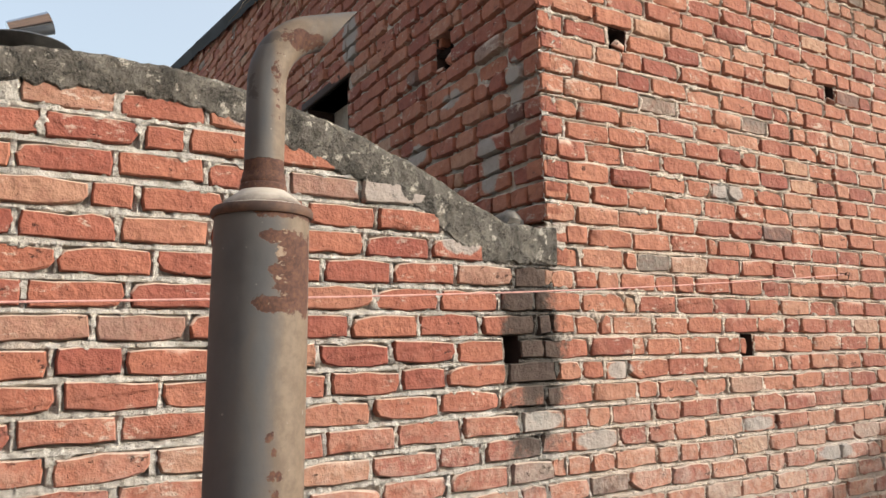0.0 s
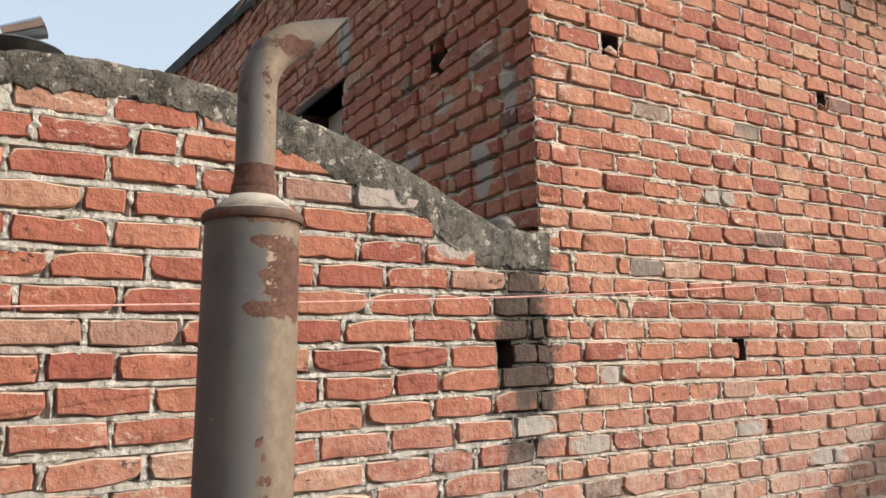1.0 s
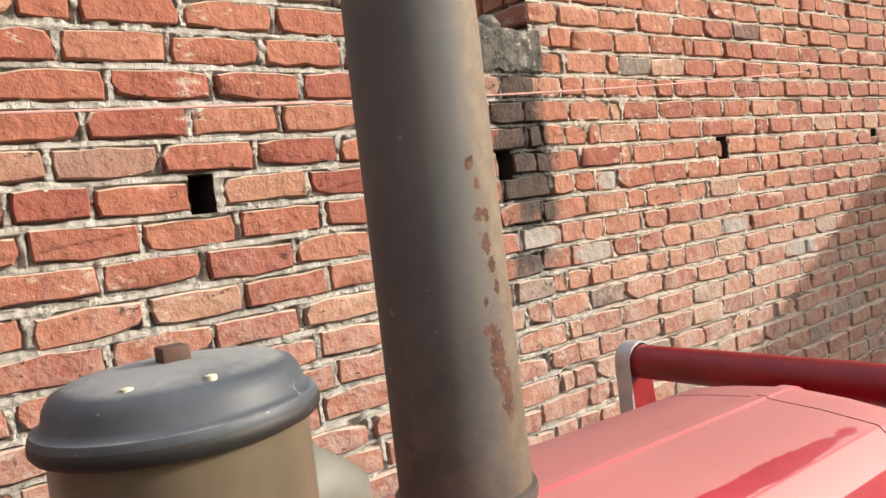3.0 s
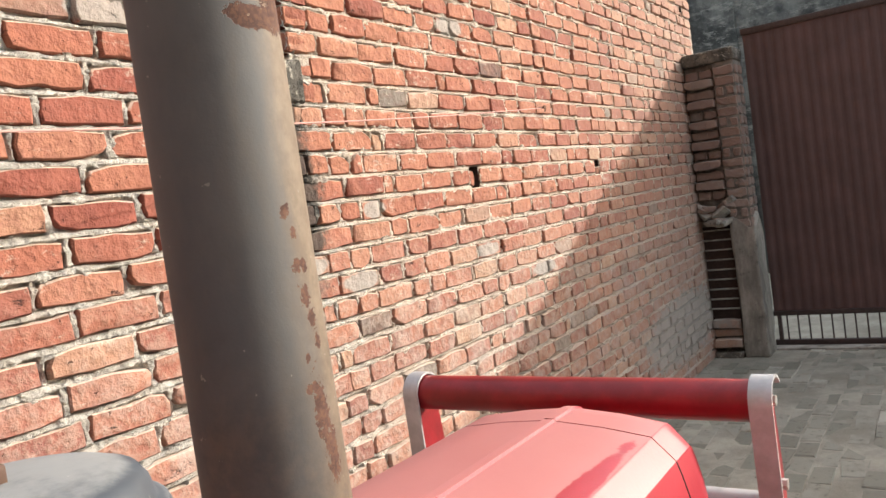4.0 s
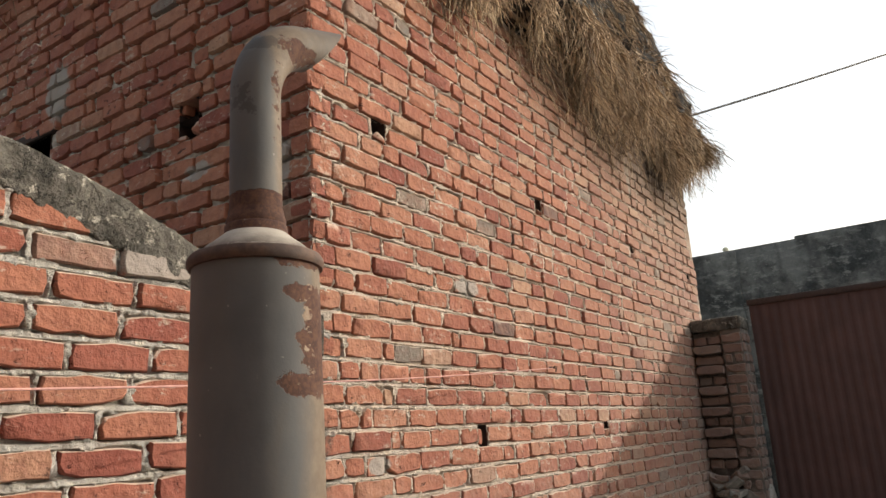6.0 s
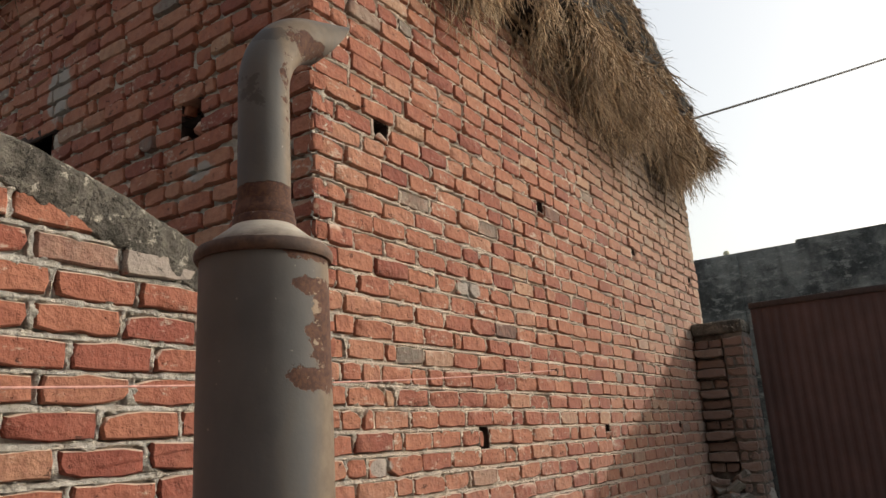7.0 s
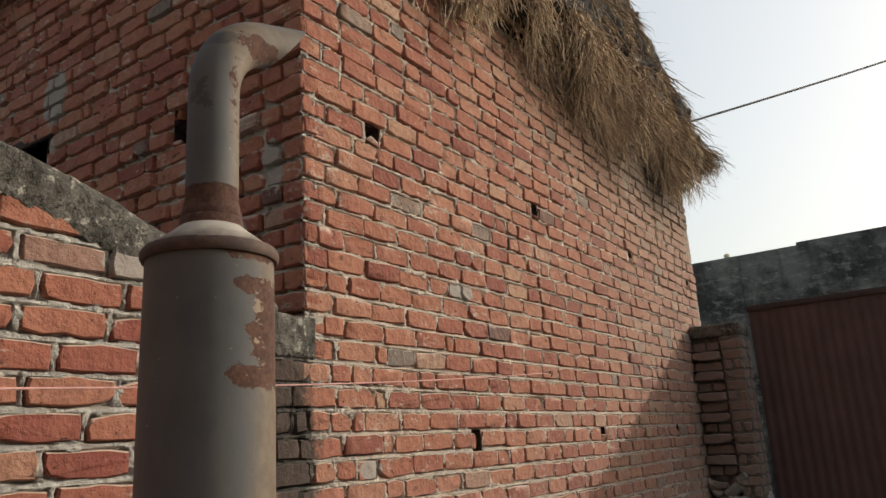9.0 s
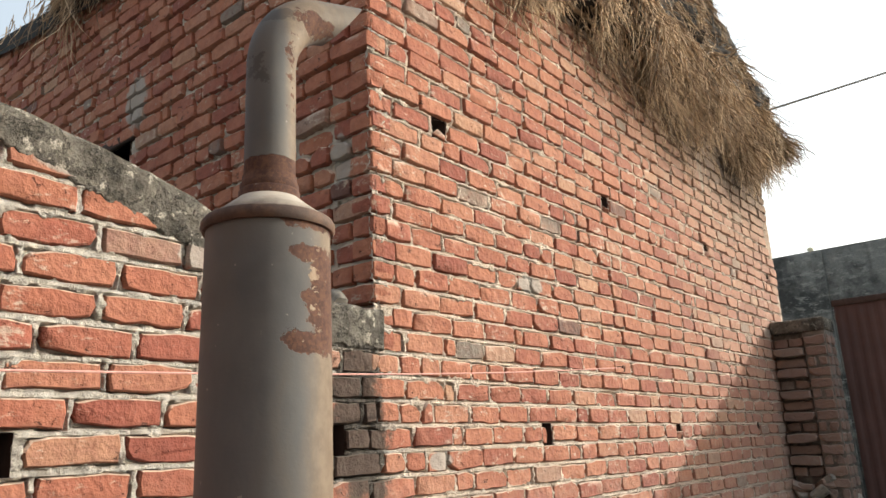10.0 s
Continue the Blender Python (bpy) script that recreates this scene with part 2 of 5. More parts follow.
EX, EY = -1.467, -1.310     # the exhaust's axis at a height of 1.6 m; it leans a little
EXR = 0.0517
LEAN_X, LEAN_Y = 0.034, 0.042
# rust pits on the muffler: (degrees round it, height, half width in degrees, half height)
PITS = [(-91, 1.589, 5, 0.005), (-86, 1.575, 3, 0.004), (-80, 1.551, 4, 0.005), (-88, 1.552, 5, 0.005), (-84, 1.530, 6, 0.008), (-79, 1.514, 5, 0.008), (-77, 1.498, 4, 0.006), (-91, 1.490, 3, 0.004), (-94, 1.468, 3, 0.004), (-85, 1.450, 8, 0.024), (-79, 1.418, 7, 0.020)]


def exhaust_material(name="sooty_exhaust_metal", rusty=0.0):
    """Grey-brown worn paint with flaking rust, and sunlight painted on one side."""
    M = Mat(name, 0.5, 0.0)
    x, y, z = M.axes()
    up = M.math("SUBTRACT", z, 1.6)
    ang = M.math("ARCTAN2", M.math("SUBTRACT", y, M.math("ADD", EY, M.math("MULTIPLY", up, LEAN_Y))), M.math("SUBTRACT", x, M.math("ADD", EX, M.math("MULTIPLY", up, LEAN_X))))
    coarse, fine = M.math("SUBTRACT", M.noise(60, 5, 0.7), 0.5), M.math("SUBTRACT", M.noise(170, 4, 0.7), 0.5)

    def patch(deg, mid, half_deg, half, ragged, grain, power=4.0):
        a = M.math("DIVIDE", M.math("ABSOLUTE", M.math("SUBTRACT", ang, radians(deg))), radians(half_deg))
        b = M.math("DIVIDE", M.math("ABSOLUTE", M.math("SUBTRACT", z, mid)), half)
        d = M.math("ADD", M.math("POWER", M.math("ADD", M.math("POWER", a, power), M.math("POWER", b, power)), 1.0 / power), M.math("MULTIPLY", grain, ragged))
        return M.math("SUBTRACT", 1.0, M.step(d, 0.93, 1.0))

    c = M.mix(M.step(M.noise(9, 5, 0.6, (1, 1, 0.4)), 0.35, 0.7), (0.078, 0.082, 0.088), (0.118, 0.114, 0.110))
    c = M.mix(M.math("MULTIPLY", M.step(M.noise(24, 6, 0.7, (1, 1, 0.25)), 0.45, 0.75), 0.35), c, (0.125, 0.100, 0.076))
    c = M.mix(M.math("MULTIPLY", M.step(M.noise(5, 4, 0.6), 0.54, 0.72), 0.35), c, (0.045, 0.043, 0.043))
    # tan on the sun side: real discolouring, with the sunlight painted in too
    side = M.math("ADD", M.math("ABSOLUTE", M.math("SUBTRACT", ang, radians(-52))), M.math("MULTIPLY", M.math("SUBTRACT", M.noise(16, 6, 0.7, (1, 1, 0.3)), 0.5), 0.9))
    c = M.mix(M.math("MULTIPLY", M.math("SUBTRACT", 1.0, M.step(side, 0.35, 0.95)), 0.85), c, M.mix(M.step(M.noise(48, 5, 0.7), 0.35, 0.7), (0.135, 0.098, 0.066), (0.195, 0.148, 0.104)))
    # darker and browner towards the muffler's lower end
    low_brown = M.math("SUBTRACT", 1.0, M.step(M.math("ADD", z, M.math("MULTIPLY", M.noise(14, 5, 0.7), 0.22)), 1.46, 1.66))
    c = M.mix(M.math("MULTIPLY", low_brown, 0.55), c, M.mix(M.step(M.noise(40, 5, 0.7), 0.4, 0.65), (0.036, 0.029, 0.026), (0.095, 0.066, 0.046)))
    rust = M.mix(M.step(M.noise(70, 5, 0.7), 0.35, 0.7), (0.060, 0.031, 0.025), (0.105, 0.056, 0.042))
    mask = M.step(M.math("ADD", M.noise(13, 6, 0.72), M.math("MULTIPLY", M.noise(55, 4, 0.7), 0.25)), 0.90 - rusty, 0.94 - rusty)
    big = patch(-57, 1.757, 33, 0.045, 1.0, coarse)
    for deg, mid, half_deg, half in ((-84, 1.795, 26, 0.0075), (-80, 1.759, 21, 0.0085), (-74, 1.741, 18, 0.006), (-88, 1.724, 28, 0.010)):
        big = M.math("MAXIMUM", big, patch(deg, mid, half_deg, half, 2.2, coarse, 2.5))
    mask = M.math("MAXIMUM", mask, big)
    mask = M.math("MAXIMUM", mask, patch(-60, 1.828, 60, 0.012, 2.2, coarse))
    mask = M.math("MAXIMUM", mask, patch(-90, 1.872, 400, 0.0165, 0.35, coarse))
    for deg, mid, half_deg, half in PITS:
        mask = M.math("MAXIMUM", mask, patch(deg, mid, half_deg, half, 3.2, fine, 2.0))
    for centre, size in (((EX + 0.020, EY - 0.019, 1.985), (0.012, 0.014, 0.066)), ((EX + 0.052, EY - 0.004, 2.036), (0.026, 0.02, 0.012))):
        mask = M.math("MAXIMUM", mask, M.spot(centre, size, 1.1, 85))
    soot = M.math("MAXIMUM", M.spot((EX - 0.014, EY - 0.004, 1.972), (0.009, 0.03, 0.019), 1.6, 95), M.spot((EX + 0.006, EY - 0.002, 2.035), (0.018, 0.03, 0.010), 1.6, 95))
    c = M.mix(M.math("MULTIPLY", soot, 0.5), c, (0.035, 0.030, 0.028))
    c = M.mix(mask, c, rust)
    # scales of old paint left on the big rust patch
    left = M.math("SUBTRACT", 1.0, M.step(M.math("ABSOLUTE", M.math("SUBTRACT", ang, radians(-92))), 0.10, 0.42))
    flake = M.math("MULTIPLY", M.math("MULTIPLY", M.step(M.math("ADD", M.noise(46, 5, 0.7, (1, 1, 1.8)), M.math("MULTIPLY", left, 0.06)), 0.625, 0.64), left), big)
    c = M.mix(M.math("MULTIPLY", flake, 0.9), c, (0.30, 0.235, 0.175))
    crust = M.math("MULTIPLY", M.step(M.noise(260, 4, 0.7), 0.5, 0.56), mask)
    c = M.mix(M.math("MULTIPLY", crust, 0.3), c, (0.17, 0.085, 0.045))
    c = M.mix(M.math("MULTIPLY", M.step(M.noise(95, 3, 0.6), 0.70, 0.73), 0.5), c, (0.30, 0.28, 0.25))
    rough = M.math("ADD", 0.68, M.math("MULTIPLY", mask, 0.25))
    M.b.inputs["Specular IOR Level"].default_value = 0.30
    h = M.math("ADD", M.math("MULTIPLY", M.math("SUBTRACT", mask, flake), -0.6), M.math("MULTIPLY", M.noise(120, 4, 0.7), 0.35))
    return M.done(c, rough, M.bump(h, 0.45, 0.0015))


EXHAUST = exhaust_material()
RUST_FOOT = exhaust_material("rusty_exhaust_metal", 0.50)


def dusty_rim_material():
    M = Mat("dusty_rim_metal", 0.75, 0.1)
    nz = M.node("ShaderNodeSeparateXYZ")
    M.put(M.node("ShaderNodeNewGeometry").outputs["Normal"], nz.inputs[0])
    top = M.step(M.math("ADD", nz.outputs[2], M.math("MULTIPLY", M.noise(60, 4), 0.3)), 0.62, 0.98)
    c = M.mix(M.step(M.noise(30, 5, 0.7), 0.4, 0.7), (0.05, 0.03, 0.023), (0.11, 0.06, 0.038))
    return M.done(M.mix(top, c, (0.42, 0.385, 0.33)), None, M.bump(M.noise(90, 5), 0.5, 0.002))


RIM = dusty_rim_material()


def hood_material():
    M = Mat("faded_red_paint", 0.28)
    M.b.inputs["Coat Weight"].default_value, M.b.inputs["Coat Roughness"].default_value = 0.12, 0.25
    x, y, z = M.axes()
    nz = M.node("ShaderNodeSeparateXYZ")
    M.put(M.node("ShaderNodeNewGeometry").outputs["Normal"], nz.inputs[0])
    c = M.mix(M.step(M.noise(5, 5, 0.6), 0.35, 0.7), (0.29, 0.009, 0.022), (0.38, 0.015, 0.034))
    wiped = M.math("SUBTRACT", 1.0, M.math("MULTIPLY", M.spot((-1.243, -1.431, 1.311), (0.17, 0.013, 0.13), 0.6, 25), 0.95))
    settled = M.math("MULTIPLY", M.step(nz.outputs[2], 0.80, 0.97), M.math("ADD", 0.46, M.math("MULTIPLY", M.noise(3, 5, 0.65), 0.35)))
    dust = M.math("MULTIPLY", settled, wiped)
    c = M.mix(dust, c, (0.47, 0.235, 0.22))
    return M.done(c, M.math("ADD", 0.40, M.math("MULTIPLY", dust, 0.30)), M.bump(M.noise(220, 3, 0.6), 0.12, 0.001))


def dusty_cap_material():
    """Grey plastic, tinted blue for the sky's reflection, with pale dust on upper faces."""
    M = Mat("dusty_grey_plastic", 0.5)
    nz = M.node("ShaderNodeSeparateXYZ")
    M.put(M.node("ShaderNodeNewGeometry").outputs["Normal"], nz.inputs[0])
    c = M.mix(M.step(M.noise(12, 5, 0.65), 0.35, 0.7), (0.040, 0.048, 0.060), (0.080, 0.092, 0.110))
    top = M.math("MULTIPLY", M.step(M.math("ADD", nz.outputs[2], M.math("MULTIPLY", M.math("SUBTRACT", M.noise(22, 6, 0.75), 0.5), 0.5)), 0.84, 1.04), 0.5)
    c = M.mix(top, c, (0.40, 0.40, 0.385))
    c = M.mix(M.math("MULTIPLY", M.step(M.noise(90, 4, 0.7), 0.66, 0.70), 0.4), c, (0.45, 0.44, 0.41))
    return M.done(c, M.math("ADD", 0.55, M.math("MULTIPLY", top, 0.35)), M.bump(M.noise(60, 4, 0.6), 0.05, 0.001))


def plain(name, colour, rough, metal=0.0, vary=0.3, scale=30, bump=0.2):
    M = Mat(name, rough, metal)
    dark = tuple(v * (1 - vary) for v in colour)
    c = M.mix(M.step(M.noise(scale, 5, 0.65), 0.35, 0.7), dark, colour)
    return M.done(c, None, M.bump(M.noise(scale * 5, 4, 0.6), bump, 0.002))


HOOD = hood_material()
RED_BAR = plain("red_bar_paint", (0.30, 0.011, 0.018), 0.36, 0, 0.35, 14)
SILVER = plain("silver_paint", (0.52, 0.52, 0.53), 0.45, 0.3, 0.25, 20)
BOLT = plain("zinc_bolt", (0.6, 0.59, 0.56), 0.4, 0.8)
BLACK_IRON = plain("black_iron", (0.025, 0.023, 0.022), 0.6, 0.2)
SOOT = plain("sooty_steel", (0.08, 0.066, 0.056), 0.45, 0.1, 0.4, 40)
RUBBER = plain("tyre_rubber", (0.02, 0.02, 0.02), 0.85)
GREY_CASE = dusty_cap_material()
TAN_BOWL = plain("smoky_tan_plastic", (0.150, 0.118, 0.078), 0.4, 0, 0.4, 10, 0.05)
KNOB = plain("rusty_knob", (0.11, 0.06, 0.04), 0.7, 0.2)
STICKER = plain("pale_sticker", (0.72, 0.70, 0.52), 0.6)
GATE = plain("maroon_gate_paint", (0.092, 0.050, 0.047), 0.7, 0, 0.22, 3)
GATE_IRON = plain("gate_iron", (0.06, 0.042, 0.04), 0.6, 0.2)
STEEL = plain("polished_steel", (0.62, 0.64, 0.66), 0.12, 1.0, 0.1, 20, 0.05)
DISH = plain("dark_dish_metal", (0.11, 0.11, 0.11), 0.4, 0.5)
STRING = plain("pink_string", (0.60, 0.33, 0.29), 0.8, 0, 0.3, 60)
TARP = plain("black_plastic_sheet", (0.014, 0.014, 0.015), 0.9)
BAMBOO = plain("bamboo_pole", (0.33, 0.24, 0.15), 0.7, 0, 0.4, 12)
CABLE = plain("black_cable", (0.02, 0.02, 0.02), 0.7)
CLOSING = plain("dull_brick_plaster", (0.22, 0.15, 0.12), 0.95, 0, 0.4, 3)
GRIMY = plain("grimy_mortar", (0.19, 0.17, 0.15), 0.95, 0, 0.5, 20, 0.8)
ELBOW = plain("dusty_pale_plastic", (0.15, 0.145, 0.122), 0.55, 0, 0.4, 14, 0.05)
# near-black colour puts the shade into holes, opening and slots; also on the lintel
VOID = plain("recess_shade_and_lintel", (0.05, 0.03, 0.025), 0.95)


def straw_material():
    M = Mat("old_straw", 0.9)
    rnd = M.node("ShaderNodeNewGeometry").outputs["Random Per Island"]
    c = M.ramp(rnd, [(0.0, (0.12, 0.085, 0.058)), (0.35, (0.31, 0.225, 0.145)), (0.7, (0.50, 0.375, 0.245)), (1.0, (0.70, 0.56, 0.39))])
    return M.done(M.mix(M.math("MULTIPLY", M.step(M.noise(6, 4), 0.50, 0.68), 0.5), c, (0.10, 0.075, 0.055)))


STRAW = straw_material()
# near-black body colour puts shade into the gaps between straw bundles
SHADED_STRAW_MASS = plain("matted_straw", (0.03, 0.023, 0.018), 0.95, 0, 0.7, 25, 1.0)


# ---- building blocks ----


def part(name, bm, material, parent=None, label="", smooth=True):
    """Links a bmesh, or (vertices, faces), as one mesh object, under a thing or a part."""
    me = bpy.data.meshes.new(name)
    if isinstance(bm, tuple):
        me.from_pydata(bm[0], [], bm[1])
    else:
        bmesh.ops.recalc_face_normals(bm, faces=bm.faces)
        bm.to_mesh(me)
        bm.free()
    me.materials.append(material)
    if smooth:
        me.shade_smooth()
        me.set_sharp_from_angle(angle=radians(38))
    ob = new(name, me)
    if parent:
        ob.parent = parent
        ob.matrix_parent_inverse = parent.matrix_world.inverted() if parent.parent is None else Matrix()
    return tagged(ob, label)


def empty(name, label, category, group="", kind=""):
    return tagged(new(name), label, category, group, kind)


def box(x0, x1, y0, y1, z0, z1, bevel=0.0, seg=2):
    bm = bmesh.new()
    bmesh.ops.create_cube(bm, size=1, matrix=Matrix.LocRotScale(((x0 + x1) / 2, (y0 + y1) / 2, (z0 + z1) / 2), None, (x1 - x0, y1 - y0, z1 - z0)))
    if bevel:
        bmesh.ops.bevel(bm, geom=bm.edges[:], offset=bevel, segments=seg, affect="EDGES", profile=0.5)
    return bm


def tube(points, radius, sides=20, caps=True, squash=1.0):
    """A swept round tube through the points; radius is one value or one for each point."""
    bm = bmesh.new()
    pts = [Vector(p) for p in points]
    radii = radius if isinstance(radius, (list, tuple)) else [radius] * len(pts)
    rings, side = [], None
    for i, p in enumerate(pts):
        d = (pts[min(i + 1, len(pts) - 1)] - pts[max(i - 1, 0)]).normalized()
        if side is None:
            side = d.orthogonal().normalized()
        side = (side - d * side.dot(d)).normalized()
        up = d.cross(side)
        rings.append([bm.verts.new(p + (side * math.cos(a) + up * math.sin(a) * squash) * radii[i]) for a in (2 * math.pi * k / sides for k in range(sides))])
    for a, b in zip(rings, rings[1:]):
        for k in range(sides):
            bm.faces.new((a[k], a[(k + 1) % sides], b[(k + 1) % sides], b[k]))
    if caps:
        bm.faces.new(rings[0][::-1])
        bm.faces.new(rings[-1])
    return bm


def lathe(profile, x, y, sides=48):
    """A turned solid: profile rows of (radius, z)."""
    bm = bmesh.new()
    rings = []
    for r, z in profile:
        if r < 1e-5:
            rings.append([bm.verts.new((x, y, z))])
        else:
            rings.append([bm.verts.new((x + r * math.cos(a), y + r * math.sin(a), z)) for a in (2 * math.pi * k / sides for k in range(sides))])
    for a, b in zip(rings, rings[1:]):
        for k in range(sides):
            q = [a[k % len(a)], a[(k + 1) % len(a)], b[(k + 1) % len(b)], b[k % len(b)]]
            q = list(dict.fromkeys(q))
            if len(q) > 2:
                bm.faces.new(q)
    return bm


BRICK_H = 0.0680


def rows_at(x):
    """Middle of the course with the scaffold holes, and the course height: the boundary wall's courses are a little taller than the house's."""
    u = min(1.0, max(0.0, -x / 1.2))
    return 1.689 - 0.016 * u, 0.0824 + 0.0044 * u


rng = random.Random(7)


def brick_shape(length, depth=0.1, wear=1.0):
    """A worn brick, front towards -y, middle of its front at the origin: about 50 triangles."""
    hx, hz = length / 2, BRICK_H / 2
    n = 5 if length > 0.19 else 4 if length > 0.13 else 3
    j = lambda s: rng.gauss(0, s * wear)
    loop = [(-hx + 2 * hx * i / (n - 1), -hz) for i in range(n)] + [(hx, 0)] + [(hx - 2 * hx * i / (n - 1), hz) for i in range(n)] + [(-hx, 0)]
    chip = rng.choice((0, n - 1, n + 1, 2 * n)) if rng.random() < 0.4 else -1
    vs, fs = [], []
    outer = []
    for i, (a, b) in enumerate(loop):
        corner = i in (0, n - 1, n + 1, 2 * n)
        pull = 0.003 if corner else 0.0
        cut = 0.009 if i == chip else 0.0
        outer.append((a - math.copysign(pull + cut, a) * (abs(a) > 1e-4) + j(0.0022), b - math.copysign(pull + cut * 0.6, b) * (abs(b) > 1e-4) + j(0.0024)))
    m = len(loop)
    for a, b in outer:
        k = 0.0048
        vs.append((a - math.copysign(min(k, abs(a)), a), j(0.0012), b - math.copysign(min(k * 0.8, abs(b)), b)))
    for a, b in outer:
        vs.append((a, 0.0046 + abs(j(0.0022)), b))
    for a, b in outer:
        vs.append((a, depth, b))
    vs += [(-hx * 0.42, j(0.002) - 0.0008, j(0.004)), (hx * 0.42, j(0.002) - 0.0008, j(0.004))]
    ca, cb = 3 * m, 3 * m + 1
    for i in range(m):
        k = (i + 1) % m
        mid = (vs[i][0] + vs[k][0]) / 2
        fs.append((i, k, ca if mid < 0 else cb))
        fs.append((m + i, m + k, k, i))
        fs.append((2 * m + i, 2 * m + k, m + k, m + i))
    # close the gap between the two fans
    edge = {}
    for f in fs[::3]:
        for u, v in zip(f, f[1:] + f[:1]):
            edge[(u, v)] = 1
    loose = [(u, v) for (u, v) in edge if (v, u) not in edge and (u >= 3 * m or v >= 3 * m)]
    if loose:
        succ = dict((v, u) for u, v in loose)
        start = loose[0][1]
        ring, at = [start], succ.get(start)
        while at is not None and at != start and len(ring) < 8:
            ring.append(at)
            at = succ.get(at)
        if len(ring) > 2:
            fs.append(tuple(ring))
    return vs, fs


# stretchers of the boundary wall and of the house, and cut pieces
SIZES = {"S": 0.2225, "P": 0.2075, "T": 0.18, "N": 0.156, "M": 0.135, "H": 0.103, "Q": 0.058}
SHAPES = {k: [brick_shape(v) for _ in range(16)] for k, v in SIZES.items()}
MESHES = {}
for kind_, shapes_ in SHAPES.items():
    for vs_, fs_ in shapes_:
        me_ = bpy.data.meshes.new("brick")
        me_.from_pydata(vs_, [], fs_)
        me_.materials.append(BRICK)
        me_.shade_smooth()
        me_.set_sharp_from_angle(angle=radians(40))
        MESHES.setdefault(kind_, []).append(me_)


def course(k, start, end, weights, r, joint=0.0150, lead=None):
    """Bricks of one course from start to end: rows of (kind, middle, length)."""
    out, at, i = [], start, 0
    step = 1 if end > start else -1
    while (end - at) * step > 0.05:
        kind = lead[i] if lead and i < len(lead) else r.choices("SPTNMHQ", weights)[0]
        size = SIZES[kind]
        out.append((kind, at + step * size / 2))
        at += step * (size + joint + (0.0 if lead and i < len(lead) else max(-0.004, r.gauss(0, 0.003))))
        i += 1
    return out


def lay(parent, bricks, frame_of, near_limit, label, wild=1.0):
    """Lays bricks (kind, along, height) on a face; frame_of gives the pose of a point of the face. The nearest become parts, the rest one mesh."""
    r = random.Random(len(bricks))
    order = sorted(bricks, key=near_limit[1])
    many_v, many_f, base = [], [], 0
    for i, (kind, along, z) in enumerate(order):
        n = r.randrange(16)
        m = frame_of(along, z) @ pose(r.gauss(0, 0.002), r.gauss(0, 0.0033) * wild - 0.001, r.gauss(0, 0.0022), r.gauss(0, 0.9) * wild, r.gauss(0, 0.7), r.gauss(0, 0.7) * wild)
        if r.random() < 0.5:
            m = m @ pose(0, 0, 0, 0, 180, 0)
        if i < near_limit[0]:
            ob = new("brick", MESHES[kind][n])
            ob.parent = parent
            ob.matrix_basis = m
        else:
            vs, fs = SHAPES[kind][n]
            many_v += [tuple(m @ Vector(v)) for v in vs]
            many_f += [tuple(base + k for k in f) for f in fs]
            base += len(vs)
    if many_v:
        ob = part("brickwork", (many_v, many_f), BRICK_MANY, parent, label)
        tagged(ob, kind="stuff")


def joint_finder(bricks):
    """Gives the distance of a point of a face to the nearest brick's edge: above 0 in a joint, below 0 on a brick."""
    rows = {}
    for kind, at, z in bricks:
        base, course_h = rows_at(at)
        rows.setdefault(round((z - base) / course_h), []).append((at, SIZES[kind] / 2))
    for row in rows.values():
        row.sort()
    mids = {k: [at for at, _ in row] for k, row in rows.items()}

    def edge(a, z):
        base, course_h = rows_at(a)
        k = round((z - base) / course_h)
        up = abs(z - base - k * course_h) - BRICK_H / 2
        row = rows.get(k)
        if not row:
            return 0.03
        i = bisect(mids[k], a)
        side = min(abs(a - at) - half for at, half in row[max(0, i - 1):i + 1])
        return max(up, side)
    return edge


def bisect(values, v):
    lo, hi = 0, len(values)
    while lo < hi:
        mid = (lo + hi) // 2
        if values[mid] < v:
            lo = mid + 1
        else:
            hi = mid
    return lo


